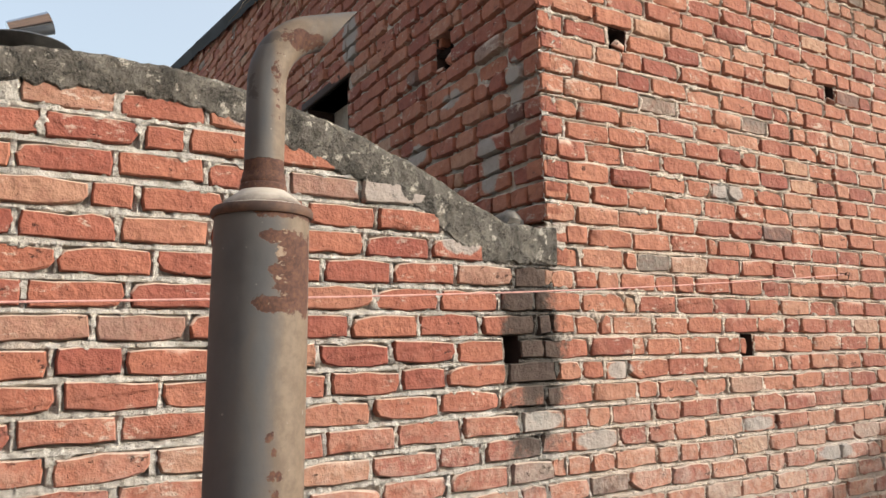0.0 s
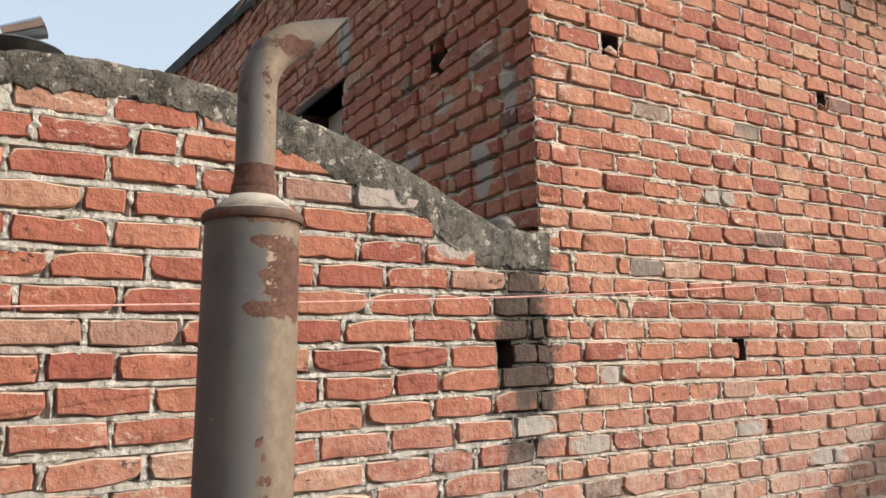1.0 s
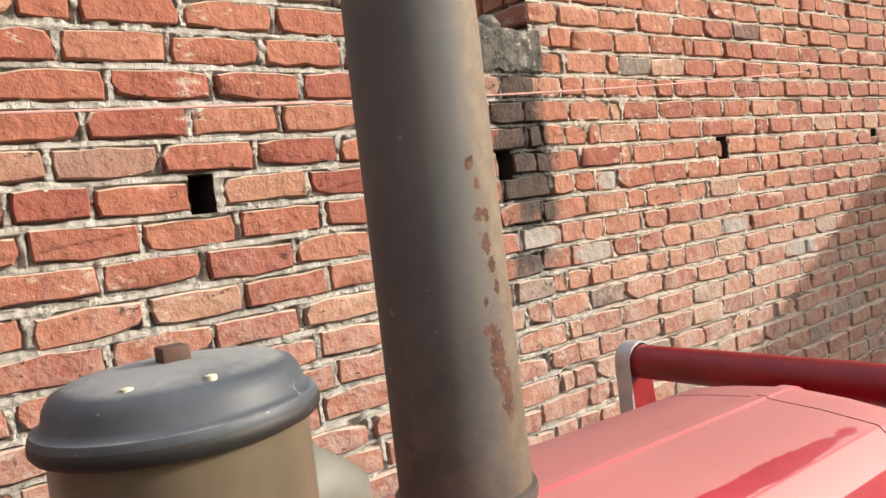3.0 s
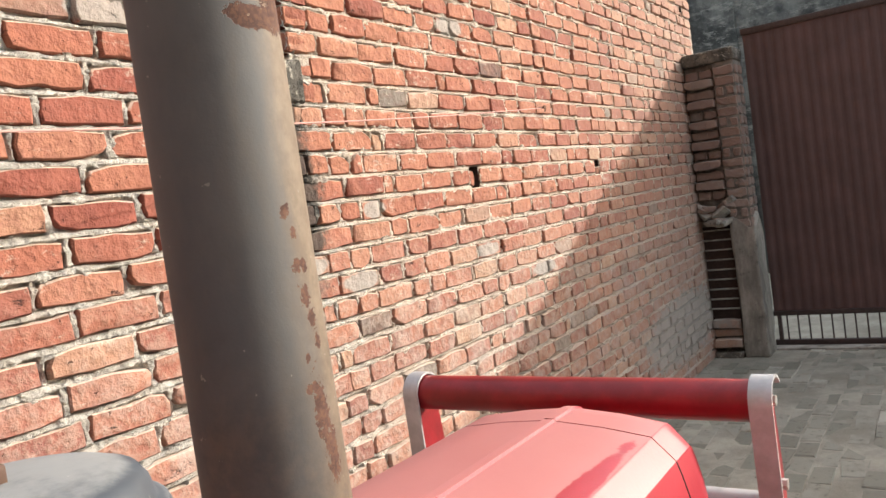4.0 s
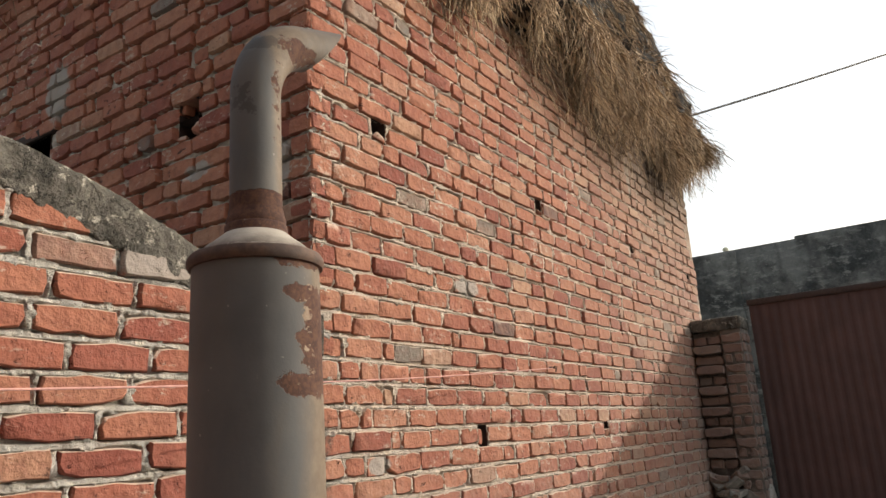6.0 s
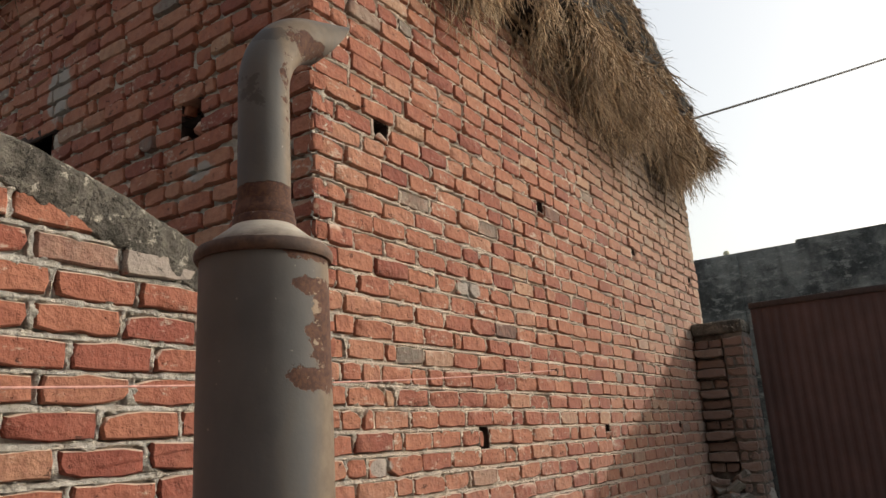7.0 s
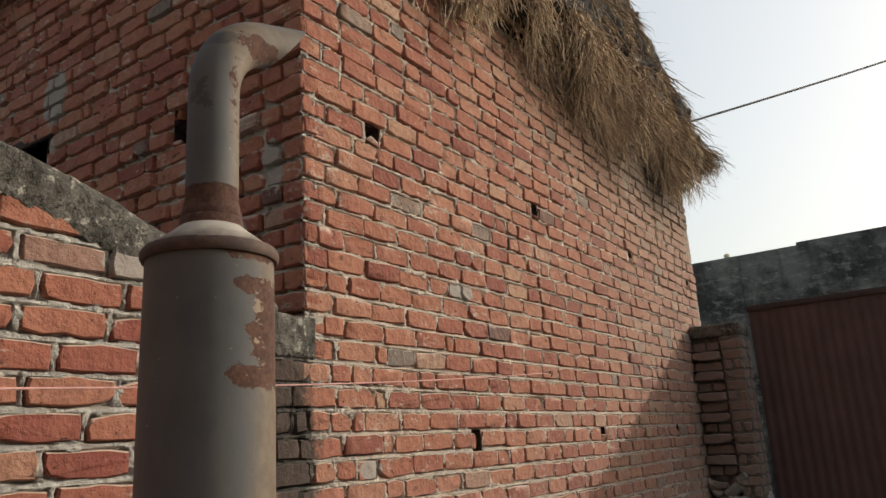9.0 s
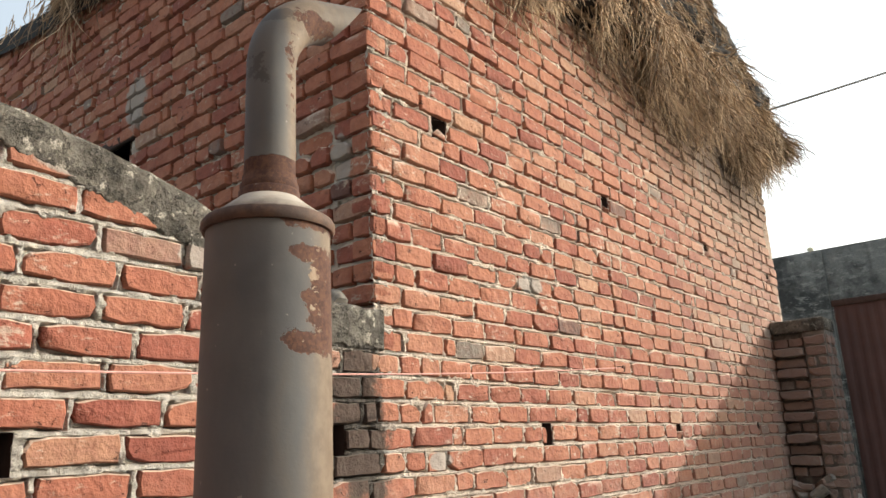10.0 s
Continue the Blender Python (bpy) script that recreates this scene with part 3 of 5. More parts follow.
def mortar_face(w0, w1, z0, z1, step, place, keep, seed=0.0, edge=None, deep=0.0):
    """A rough mortar sheet over a face: cracked along the bricks' edges, and smeared over them in places."""
    nx, nz = max(2, round((w1 - w0) / step)), max(2, round((z1 - z0) / step))
    fine = step < 0.008
    vs, ids, fs = [], {}, []
    for i in range(nx + 1):
        for k in range(nz + 1):
            a, z = w0 + (w1 - w0) * i / nx, z0 + (z1 - z0) * k / nz
            e = edge(a, z)
            d = 0.022
            if e > -0.014:
                p = Vector((a + seed, z, seed * 3.1))
                rough = noise.noise(p * 60) + 0.6 * noise.noise(p * 150)
                smear = noise.noise(p * 17 + Vector((9, 9, 9))) + 0.5 * noise.noise(p * 45) + 0.35 * noise.noise(p * 2.3)
                base, course_h = rows_at(a)
                row = base + round((z - base) / course_h) * course_h
                under = z < row
                up = abs(z - row) - BRICK_H / 2
                share = 0.5 * min(1.0, max(0.0, up) / (0.5 * (course_h - BRICK_H)))
                ledge = (1 - share if under else share) if up > 0 else 0.45      # 0 on the brick below, 1 under the brick above
                lap = 0.019 * (smear - (0.30 if under else 0.02))
                if e > -0.001 or e > -lap:
                    crack = max(0.0, 1 - e / (0.0060 if under else 0.0045)) if e > 0 else 1.0
                    d = -0.0005 + deep + 0.0105 * ledge + 0.0066 * rough - 0.0055 * smear + (0.020 if under else 0.006) * crack * max(0.0, min(1.0, (0.15 if under else -0.1) - 2.2 * smear))
                    d = max(-0.0030, d)
            ids[(i, k)] = len(vs)
            vs.append(tuple(place(a, d, z)))
    for i in range(nx):
        for k in range(nz):
            if keep(w0 + (w1 - w0) * (i + 0.5) / nx, z0 + (z1 - z0) * (k + 0.5) / nz):
                fs.append((ids[i, k], ids[i + 1, k], ids[i + 1, k + 1], ids[i, k + 1]))
    return vs, fs


def mortar_parts(parent, place, keep, seed, edge, areas, label, flip=False, deep=0.0):
    """The mortar of a wall in one mesh: areas of (from, to, low, high, step)."""
    av, af = [], []
    for w0, w1, z0, z1, step in areas:
        vs, fs = mortar_face(w0, w1, z0, z1, step, place, keep, seed, edge, deep)
        b = len(av)
        av += vs
        af += [tuple(b + q for q in (f[::-1] if flip else f)) for f in fs]
    part("mortar", (av, af), MORTAR, parent, label)


def add_boxes(vs, fs, boxes):
    for x0, x1, y0, y1, z0, z1 in boxes:
        b = len(vs)
        vs += [(x0, y0, z0), (x1, y0, z0), (x1, y1, z0), (x0, y1, z0), (x0, y0, z1), (x1, y0, z1), (x1, y1, z1), (x0, y1, z1)]
        fs += [(b, b + 3, b + 2, b + 1), (b + 4, b + 5, b + 6, b + 7), (b, b + 1, b + 5, b + 4), (b + 1, b + 2, b + 6, b + 5), (b + 2, b + 3, b + 7, b + 6), (b + 3, b, b + 4, b + 7)]

# ---- the walls ----
END_X = 5.02            # far end of the long house wall
R_A, R_B, R_S = random.Random(21), random.Random(22), random.Random(23)


def spline(rows, x):
    for (x0, z0), (x1, z1) in zip(rows, rows[1:]):
        if x <= x1:
            u = max(0.0, (x - x0) / (x1 - x0))
            return z0 + (z1 - z0) * u
    return rows[-1][1]


COPING_TOP = [(-4.3, 2.17), (-2.6, 2.32), (-1.98, 2.43), (-1.78, 2.464), (-1.58, 2.487), (-1.43, 2.49), (-1.29, 2.485), (-1.10, 2.456), (-0.96, 2.428), (-0.79, 2.385), (-0.60, 2.318), (-0.44, 2.247), (-0.30, 2.18), (-0.17, 2.125), (0.02, 2.122)]
COPING_LOW = [(-4.3, 2.07), (-2.6, 2.22), (-1.98, 2.325), (-1.83, 2.348), (-1.70, 2.385), (-1.45, 2.39), (-1.24, 2.38), (-1.10, 2.36), (-0.96, 2.295), (-0.81, 2.25), (-0.62, 2.185), (-0.49, 2.13), (-0.36, 2.045), (-0.29, 1.995), (0.02, 1.99)]
# scaffold holes: (from, to, course)
HOLES_LOW = [(-0.205, -0.140, 0), (-1.190, -1.128, 0), (1.025, 1.105, 0), (2.47, 2.54, 0), (3.915, 3.98, 0)]
HOLES_HIGH = [(0.36, 0.455, 15), (1.815, 1.895, 15), (3.34, 3.40, 15), (4.75, 4.81, 15)]
HOLES = HOLES_LOW + HOLES_HIGH
SIDE_HOLES = [(0.63, 0.755, 16), (0.63, 0.755, 17)]


def row_z(k, x=0.0):
    base, course_h = rows_at(x)
    return base + k * course_h


def free(kind, at, k, holes):
    """Splits a brick round a hole: what is left of it."""
    half = SIZES[kind] / 2
    for a, b, kk in holes:
        if kk == k and at + half > a - 0.004 and at - half < b + 0.004:
            left, right = a - (at - half), (at + half) - b
            out = []
            if left > 0.06:
                kd = min("PTNMHQ", key=lambda q: abs(SIZES[q] - left))
                out.append((kd, a - 0.004 - SIZES[kd] / 2))
            if right > 0.06:
                kd = min("PTNMHQ", key=lambda q: abs(SIZES[q] - right))
                out.append((kd, b + 0.004 + SIZES[kd] / 2))
            return out
    return [(kind, at)]


def hole_boxes(holes, place):
    """Sides and back of the open scaffold holes, as (vertices, faces)."""
    vs, fs = [], []
    for a, b, k in holes:
        z0, z1 = row_z(k, a) - 0.047, row_z(k, a) + 0.047
        base = len(vs)
        for d in (0.008, 0.19):
            vs += [tuple(place(p, d, z)) for p, z in ((a, z0), (b, z0), (b, z1), (a, z1))]
        fs += [(base, base + 1, base + 5, base + 4), (base + 1, base + 2, base + 6, base + 5), (base + 2, base + 3, base + 7, base + 6), (base + 3, base, base + 4, base + 7), (base + 4, base + 5, base + 6, base + 7)]
    return vs, fs


def in_hole(a, z, holes):
    return any(p < a < q and abs(z - row_z(k, p)) < 0.047 for p, q, k in holes)


front_place = lambda a, d, z: Vector((a, d, z))
side_place = lambda a, d, z: Vector((d, a, z))

# boundary wall, in one plane with the house front
boundary = empty("wall_boundary", "low red brick boundary wall with a sloping grey cement coping", "wall", kind="structure")
# its bond: where a joint stands in each course, and the bricks to the right of it; stretchers everywhere else
BOND = {8: (-1.923, "SSS"), 7: (-1.859, "SSHSSSS"), 6: (-1.922, "SSSSS"), 5: (-1.982, "SSHSSSS"), 4: (-1.908, "SSSSSS"), 3: (-2.051, "SSSSSSS"), 2: (-1.880, "SSSSSS"), 1: (-1.960, "SSSSSSS"),
        0: (-2.052, "SSNS"), -1: (-2.029, "SSSSSSNS"), -2: (-1.889, "SSSSSSS"), -3: (-2.043, "SSSSSSSS"), -4: (-1.895, "SSSSSSNS")}
# the house front's bond: where each course begins, and its bricks from there; mixed bricks further on
FRONT_BOND = {-7: (0.095, "PPPPPPP"), -6: (-0.033, "TTPPPMHPT"), -5: (-0.012, "QHHPHHPPTPP"), -4: (0.089, "PMMTPPPPP"), -3: (0.048, "HHPMPPPPP"), -2: (-0.024, "PPHPTPPPP"), -1: (0.027, "HHHPPPPHMPT"),
              0: (-0.03, "PPQTPMQPPPP"), 1: (0.008, "HHQPTPPTHTPP"), 2: (-0.062, "PPQPPPPPPP"), 3: (0.012, "HHHTHHPPTPPP"), 4: (0.015, "MPQTPPPMMTT"), 5: (0.095, "HPPPQPPPPT"),
              6: (0.0, "MPPPPPPPP"), 7: (0.0, "HHTPPPTTPMH"), 8: (0.0, "HPPPMHTTPP"), 9: (0.0, "QMTPPTPPPMHP"), 10: (0.0, "HPPPPMHTTTP"), 11: (0.0, "QHPPPPPPPMH"), 12: (0.0, "HTPPPT"),
              13: (0.0, "QHPTPPPMH"), 14: (0.0, "QPMHPTPPTPT"), 15: (0.0, "QQPHPPMMMTPMP"), 16: (0.0, "QPPPPTPTTTH"), 17: (0.0, "PMPPPPPTPPT")}
bricks = []
TOOTH = {k: FRONT_BOND[k][0] if -7 < k < 6 else 0.004 + 0.10 * R_B.random() for k in range(-20, 6)}       # where boundary wall and house wall are toothed together
for k in range(-20, 10):
    start, row = BOND.get(k, (-1.99 + 0.118 * (k % 2) + 0.02 * R_A.random(), R_A.choices(("S", "SSSSH", "SSN"), (3, 1, 1))[0]))
    stop = TOOTH.get(k, 0.0) - 0.010
    line, at = [], start
    for q in row:
        if at + SIZES[q] < stop + 0.03:
            line.append((q, at + 0.0075 + SIZES[q] / 2))
            at += SIZES[q] + 0.0150
    if k == 0:
        at = -1.112
    while at < stop - 0.05:
        q = min("SPTNMHQ", key=lambda n: abs(SIZES[n] + 0.006 - (stop - at))) if stop - at < 0.25 else "S"
        line.append((q, at + 0.0075 + SIZES[q] / 2))
        at += SIZES[q] + 0.0150
    line += course(k, start - 0.005, -4.15, (8, 0.4, 0, 0.8, 0, 0.8, 0.1), R_A)
    for kind, at in line:
        for kd, p in free(kind, at, k, HOLES):
            z = row_z(k, p)
            if z - 0.01 < spline(COPING_LOW, p):
                bricks.append((kd, p, z))
front_bricks = []
for k in range(-20, 28):
    z = row_z(k)
    start, row = FRONT_BOND.get(k, (-0.001 if k > 5 else TOOTH[k], ("P" if k % 2 else "HH") if k > 5 else "H"))
    for kind, at in course(k, start, END_X - 0.02, (0, 8, 2.4, 0.4, 1.2, 2.2, 0.5), R_B, joint=0.0105, lead=row):
        for kd, p in free(kind, at, k, HOLES):
            if p + SIZES[kd] / 2 < END_X + 0.03:
                front_bricks.append((kd, p, z))
in_joint = joint_finder(bricks + front_bricks)
mortar_parts(boundary, front_place, lambda a, z: z < spline(COPING_LOW, a) + 0.03 and not in_hole(a, z, HOLES), 3.0, in_joint,
             [(-2.3, 0.0, 1.05, 2.46, 0.0042), (-4.2, -2.3, 0.0, 2.46, 0.02), (-2.3, 0.0, 0.0, 1.05, 0.012)], "grey crumbling mortar joints")
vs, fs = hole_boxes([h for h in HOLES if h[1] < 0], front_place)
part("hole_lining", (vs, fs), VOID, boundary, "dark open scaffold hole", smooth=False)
bm = bmesh.new()
cols = []
for i in range(0, 43):
    x = -4.2 + 4.198 * i / 42
    cols.append([bm.verts.new((x, y, z)) for y, z in ((0.2, 0.0), (0.23, 0.0), (0.23, spline(COPING_TOP, x) - 0.03), (0.2, spline(COPING_TOP, x) - 0.03))])
for a, b in zip(cols, cols[1:]):
    for k in range(4):
        bm.faces.new((a[k], b[k], b[(k + 1) % 4], a[(k + 1) % 4]))
part("backing", bm, MORTAR, boundary, smooth=False)
lay(boundary, bricks, lambda a, z: pose(a, 0, z), (300, lambda b: abs(b[1] + 1.0) + 0.55 * abs(b[2] - 1.75)), "red clay bricks of the boundary wall")


def coping():
    """Rounded, sagging cement cap with a ragged lower edge."""
    bm = bmesh.new()
    rows = []
    n = 420
    for i in range(n + 1):
        x = -4.2 + 4.24 * i / n
        top, low = spline(COPING_TOP, x), spline(COPING_LOW, x)
        q = Vector((x * 9, 0, 1.7))
        low += 0.018 * noise.noise(q) + 0.014 * noise.noise(q * 3.3) + 0.010 * noise.noise(q * 9)
        top += 0.007 * noise.noise(q * 1.3 + Vector((5, 5, 5))) + 0.003 * noise.noise(q * 5)
        prof = [(0.004, low - 0.006), (-0.003, low), (-0.006, low + 0.22 * (top - low)), (-0.008, low + 0.5 * (top - low)), (-0.010, low + 0.78 * (top - low)), (-0.009, top - 0.014), (-0.004, top - 0.004), (0.006, top), (0.08, top + 0.004), (0.17, top + 0.002), (0.245, top - 0.006), (0.252, top - 0.03), (0.252, low)]
        rows.append([bm.verts.new((x, y + 0.005 * noise.noise(Vector((x * 22, z * 22, k))) + 0.003 * noise.noise(Vector((x * 60, z * 60, k))), z + 0.002 * noise.noise(Vector((x * 30, k * 3, 2))))) for k, (y, z) in enumerate(prof)])
    for a, b in zip(rows, rows[1:]):
        for k in range(len(a) - 1):
            bm.faces.new((a[k], b[k], b[k + 1], a[k + 1]))
    bm.faces.new(rows[0])
    bm.faces.new(rows[-1][::-1])
    return bm


part("coping", coping(), CEMENT, boundary, "mould-stained grey cement coping")
for x, y, s, turn in ((-0.09, 0.11, 0.055, 10), (-0.02, 0.17, 0.045, 40), (-0.17, 0.19, 0.03, 70)):
    bm = bmesh.new()
    bmesh.ops.create_icosphere(bm, subdivisions=2, radius=s)
    for v in bm.verts:
        v.co *= 1 + 0.3 * noise.noise(v.co * 30 + Vector((x * 50, 0, 0)))
        v.co.z *= 0.75
    bmesh.ops.transform(bm, matrix=pose(x, y, spline(COPING_TOP, x) + s * 0.62, 0, 0, turn), verts=bm.verts)
    tagged(part("mortar_lump", bm, PLASTER, None, "lump of pale dried mortar on the wall coping"), category="rubble", group="mortar lumps")

# the house: long sunlit front and shaded side
ROOF_Z = lambda y: 4.02 + 0.15 * y
house_front = empty("wall_house_front", "long sunlit red brick house wall with scaffold holes", "wall", kind="structure")
mortar_parts(house_front, front_place, lambda a, z: not in_hole(a, z, HOLES), 3.0, in_joint,
             [(0.0, 1.6, 1.0, 3.5, 0.0043), (1.6, 3.2, 0.9, 4.02, 0.0062), (3.2, END_X, 0.0, 4.02, 0.0085), (0.0, 3.2, 0.0, 0.9, 0.012), (0.0, 1.6, 0.9, 1.0, 0.012), (0.0, 1.6, 3.5, 4.02, 0.012)], "grey mortar joints", False, -0.0014)
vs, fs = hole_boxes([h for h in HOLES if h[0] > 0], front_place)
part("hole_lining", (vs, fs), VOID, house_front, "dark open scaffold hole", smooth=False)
part("backing", box(0.02, END_X, 0.2, 0.24, 0, 4.02), MORTAR, house_front, smooth=False)
part("end_face", box(END_X - 0.02, END_X - 0.004, 0.03, 7.0, 0, 4.02), MORTAR, house_front, smooth=False)
lay(house_front, front_bricks, lambda a, z: pose(a, 0, z), (300, lambda b: abs(b[1] - 0.5) + 0.5 * abs(b[2] - 2.1)), "red clay bricks of the house front", 1.05)
# a brick pushed back into one hole
ob = new("brick", MESHES["Q"][3])
ob.parent = house_front
ob.matrix_basis = pose(1.060, 0.016, row_z(0) - 0.002, 0, 3, 5)

def hole_lump(wall, x, y, z, s, seed):
    """A broken end of brick left in an open hole."""
    bm = box(-s, s, -s, s, -s * 0.7, s * 0.7, s * 0.25)
    for v in bm.verts:
        v.co *= 1 + 0.5 * noise.noise(v.co * 30 + Vector((seed, 0, 0)))
    bmesh.ops.transform(bm, matrix=pose(x, y, z, seed * 37, seed * 21, seed * 53), verts=bm.verts)
    part("broken_brick", bm, BRICK, wall, "broken brick end in an open hole")


for i, (a, b, k) in enumerate(HOLES_HIGH + HOLES_LOW[3:]):
    hole_lump(house_front, b - 0.012, 0.03, row_z(k) - 0.025, 0.026, i + 1)
    hole_lump(house_front, a + 0.008, 0.045, row_z(k) + 0.03, 0.018, i + 7)
house_side = empty("wall_house_side", "shaded brick side wall of the house with an opening", "wall", kind="structure")
OPEN = (1.77, 2.42, row_z(14) - 0.042, row_z(19) + 0.042)
SIDE_GAPS = SIDE_HOLES + [(OPEN[0], OPEN[1], k) for k in range(14, 20)]
side_keep = lambda a, z: not in_hole(a, z, SIDE_HOLES) and not (OPEN[0] < a < OPEN[1] and OPEN[2] < z < OPEN[3]) and z < ROOF_Z(a) + 0.05
bricks = []
for k in range(3, 44):
    z = row_z(k)
    for kind, at in course(k, -0.001, 7.0, (0, 6, 1.5, 1.0, 1.5, 3.0, 0.4), R_S, joint=0.0105, lead="HH" if k % 2 else "P"):
        for kd, p in free(kind, at, k, SIDE_GAPS):
            if z < ROOF_Z(p) + 0.02:
                bricks.append((kd, p, z))
mortar_parts(house_side, side_place, side_keep, 15.0, joint_finder(bricks), [(0.0, 2.6, 2.0, 4.0, 0.0075), (2.6, 7.0, 1.9, 5.4, 0.014), (0.0, 2.6, 4.0, 5.4, 0.014)], "grey mortar joints", True, 0.017)
vs, fs = hole_boxes(SIDE_HOLES, side_place)
part("hole_lining", (vs, fs), VOID, house_side, "dark open hole", smooth=False)
hole_lump(house_side, 0.03, 0.64, row_z(16) - 0.01, 0.03, 3)
hole_lump(house_side, 0.045, 0.745, row_z(17) + 0.03, 0.024, 5)
hole_lump(house_side, 0.03, 0.75, row_z(16) - 0.035, 0.022, 9)
bm = box(0.01, 0.25, OPEN[0], OPEN[1], OPEN[2], OPEN[3])
bmesh.ops.delete(bm, geom=[f for f in bm.faces if f.calc_center_median().x < 0.02], context="FACES")
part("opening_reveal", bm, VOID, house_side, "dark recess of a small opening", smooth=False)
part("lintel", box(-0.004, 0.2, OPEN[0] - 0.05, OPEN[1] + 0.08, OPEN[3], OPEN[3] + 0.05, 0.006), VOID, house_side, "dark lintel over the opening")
lay(house_side, bricks, lambda a, z: pose(0, a, z, 0, 0, -90), (300, lambda b: b[1] + 0.6 * abs(b[2] - 2.9)), "dull red bricks of the side wall", 2.0)
part("backing", box(0.2, 0.24, 0.2, 7.0, 0, 4.1), MORTAR, house_side, smooth=False)
part("back_face", box(0.2, END_X, 6.9, 7.0, 0, 5.3), MORTAR, house_side, smooth=False)

# ---- roof ----
roof = empty("thatched_roof", "ragged old straw thatch hanging over the house wall", "roof")
R_T = random.Random(5)


# the mound's section: (y, height over the wall top)
MOUND = [(2.6, 0.45), (1.6, 0.25), (0.25, 0.03), (0.03, 0.0), (-0.08, 0.03), (-0.18, 0.10), (-0.25, 0.26), (-0.22, 0.46), (-0.14, 0.70), (-0.06, 0.95), (0.04, 1.22), (0.10, 1.52), (0.22, 1.84), (0.5, 2.05), (1.0, 2.1), (1.8, 1.8), (2.6, 1.0)]


def swell(x):
    """How far the mound is grown at x: thin at its near end, full further on."""
    return 0.30 + 0.70 * min(1.0, max(0.0, (x - 0.5) / 1.2)) ** 0.8


def hollow(x, y, h):
    return noise.noise(Vector((x * 3.4, y * 2.0 + 7.7, h * 3.6)))


def mound_point(x, i, u):
    """A point of the mound's surface, between rows i and i + 1 of its section."""
    (y0, h0), (y1, h1) = MOUND[i], MOUND[i + 1]
    y, h = y0 + (y1 - y0) * u, h0 + (h1 - h0) * u
    g = swell(x)
    q = Vector((x * 2.6, y * 3.1, h * 3))
    lump = 0.08 * noise.noise(q) + 0.05 * noise.noise(q * 2.7) + 0.05 * noise.noise(q * 7) + 0.36 * min(0.0, hollow(x, y, h) + 0.08)
    return Vector((x, (y * g if y < 0 else y) - lump * 0.9, 4.0 + h * g + 0.5 * lump))


def thatch_mass():
    """The matted body of the roof: a lumpy mound with a drooping eave."""
    bm = bmesh.new()
    rows = []
    for i in range(181):
        x = 0.55 + 4.42 * i / 180
        ring = [bm.verts.new(mound_point(x, k, u)) for k in range(len(MOUND) - 1) for u in (0, 0.33, 0.67)]
        rows.append(ring)
    n = len(rows[0])
    for a, b in zip(rows, rows[1:]):
        for k in range(n):
            bm.faces.new((a[k], b[k], b[(k + 1) % n], a[(k + 1) % n]))
    bm.faces.new(rows[0])
    bm.faces.new(rows[-1][::-1])
    return bm


part("straw_mat", thatch_mass(), SHADED_STRAW_MASS, roof, "matted straw body, near-black as shade between the bundles")


def strand(vs, fs, p, d, length, width, droop, r):
    """A thin bent straw as a three-sided sliver."""
    base, q, u = len(vs), Vector(p), Vector(d).normalized()
    n = 4
    for i in range(n + 1):
        w = width * (1 - 0.75 * i / n)
        s = u.orthogonal().normalized()
        t = u.cross(s)
        for a in (0.3, 2.4, 4.5):
            vs.append(tuple(q + (s * math.cos(a) + t * math.sin(a)) * w))
        q = q + u * (length / n)
        u = (u + Vector((r.gauss(0, 0.32), r.gauss(0, 0.32), r.gauss(0, 0.12) - droop))).normalized()
    for i in range(n):
        for a in range(3):
            b = base + 3 * i
            fs.append((b + a, b + (a + 1) % 3, b + 3 + (a + 1) % 3, b + 3 + a))


def fringe(count, draw, name, label):
    vs, fs = [], []
    for _ in range(count):
        p, d, length, width, droop = draw(R_T)
        strand(vs, fs, p, d, length, width, droop, R_T)
    tagged(part(name, (vs, fs), STRAW, roof, label), kind="stuff")


CLUMPS = []
while len(CLUMPS) < 250:
    cx, ci, cu = 0.6 + 4.35 * R_T.random() ** 0.9, R_T.randrange(3, 15), R_T.random()
    if hollow(cx, MOUND[ci][0], MOUND[ci][1]) > -0.06:
        fall = (mound_point(cx, ci - 1, cu) - mound_point(cx, ci, cu)).normalized()
        CLUMPS.append((cx, ci, cu, fall * R_T.uniform(0.3, 0.9) + Vector((R_T.gauss(0, 0.42), R_T.uniform(-0.55, 0.05), R_T.gauss(-0.55, 0.35))), R_T.uniform(0.18, 0.52), R_T.uniform(0.02, 0.055)))


def face_straw(r):
    """Tousled bundles of straw over the mound's front, with dark gaps between them."""
    x, i, u, way, reach, spread = CLUMPS[r.randrange(len(CLUMPS))]
    p = mound_point(min(4.98, max(0.56, x + r.gauss(0, spread))), i, min(1.0, max(0.0, u + r.gauss(0, 0.25))))
    d = way + Vector((r.gauss(0, 0.2), r.gauss(0, 0.2), r.gauss(0, 0.2)))
    return p + Vector((0, 0.01, 0)), d, reach * r.uniform(0.4, 1.1), r.uniform(0.0028, 0.0080), r.uniform(0.1, 0.5)


TUFTS = [(R_T.uniform(0.9, 4.9), R_T.uniform(0.012, 0.045), R_T.uniform(0.12, 0.70)) for _ in range(44)]


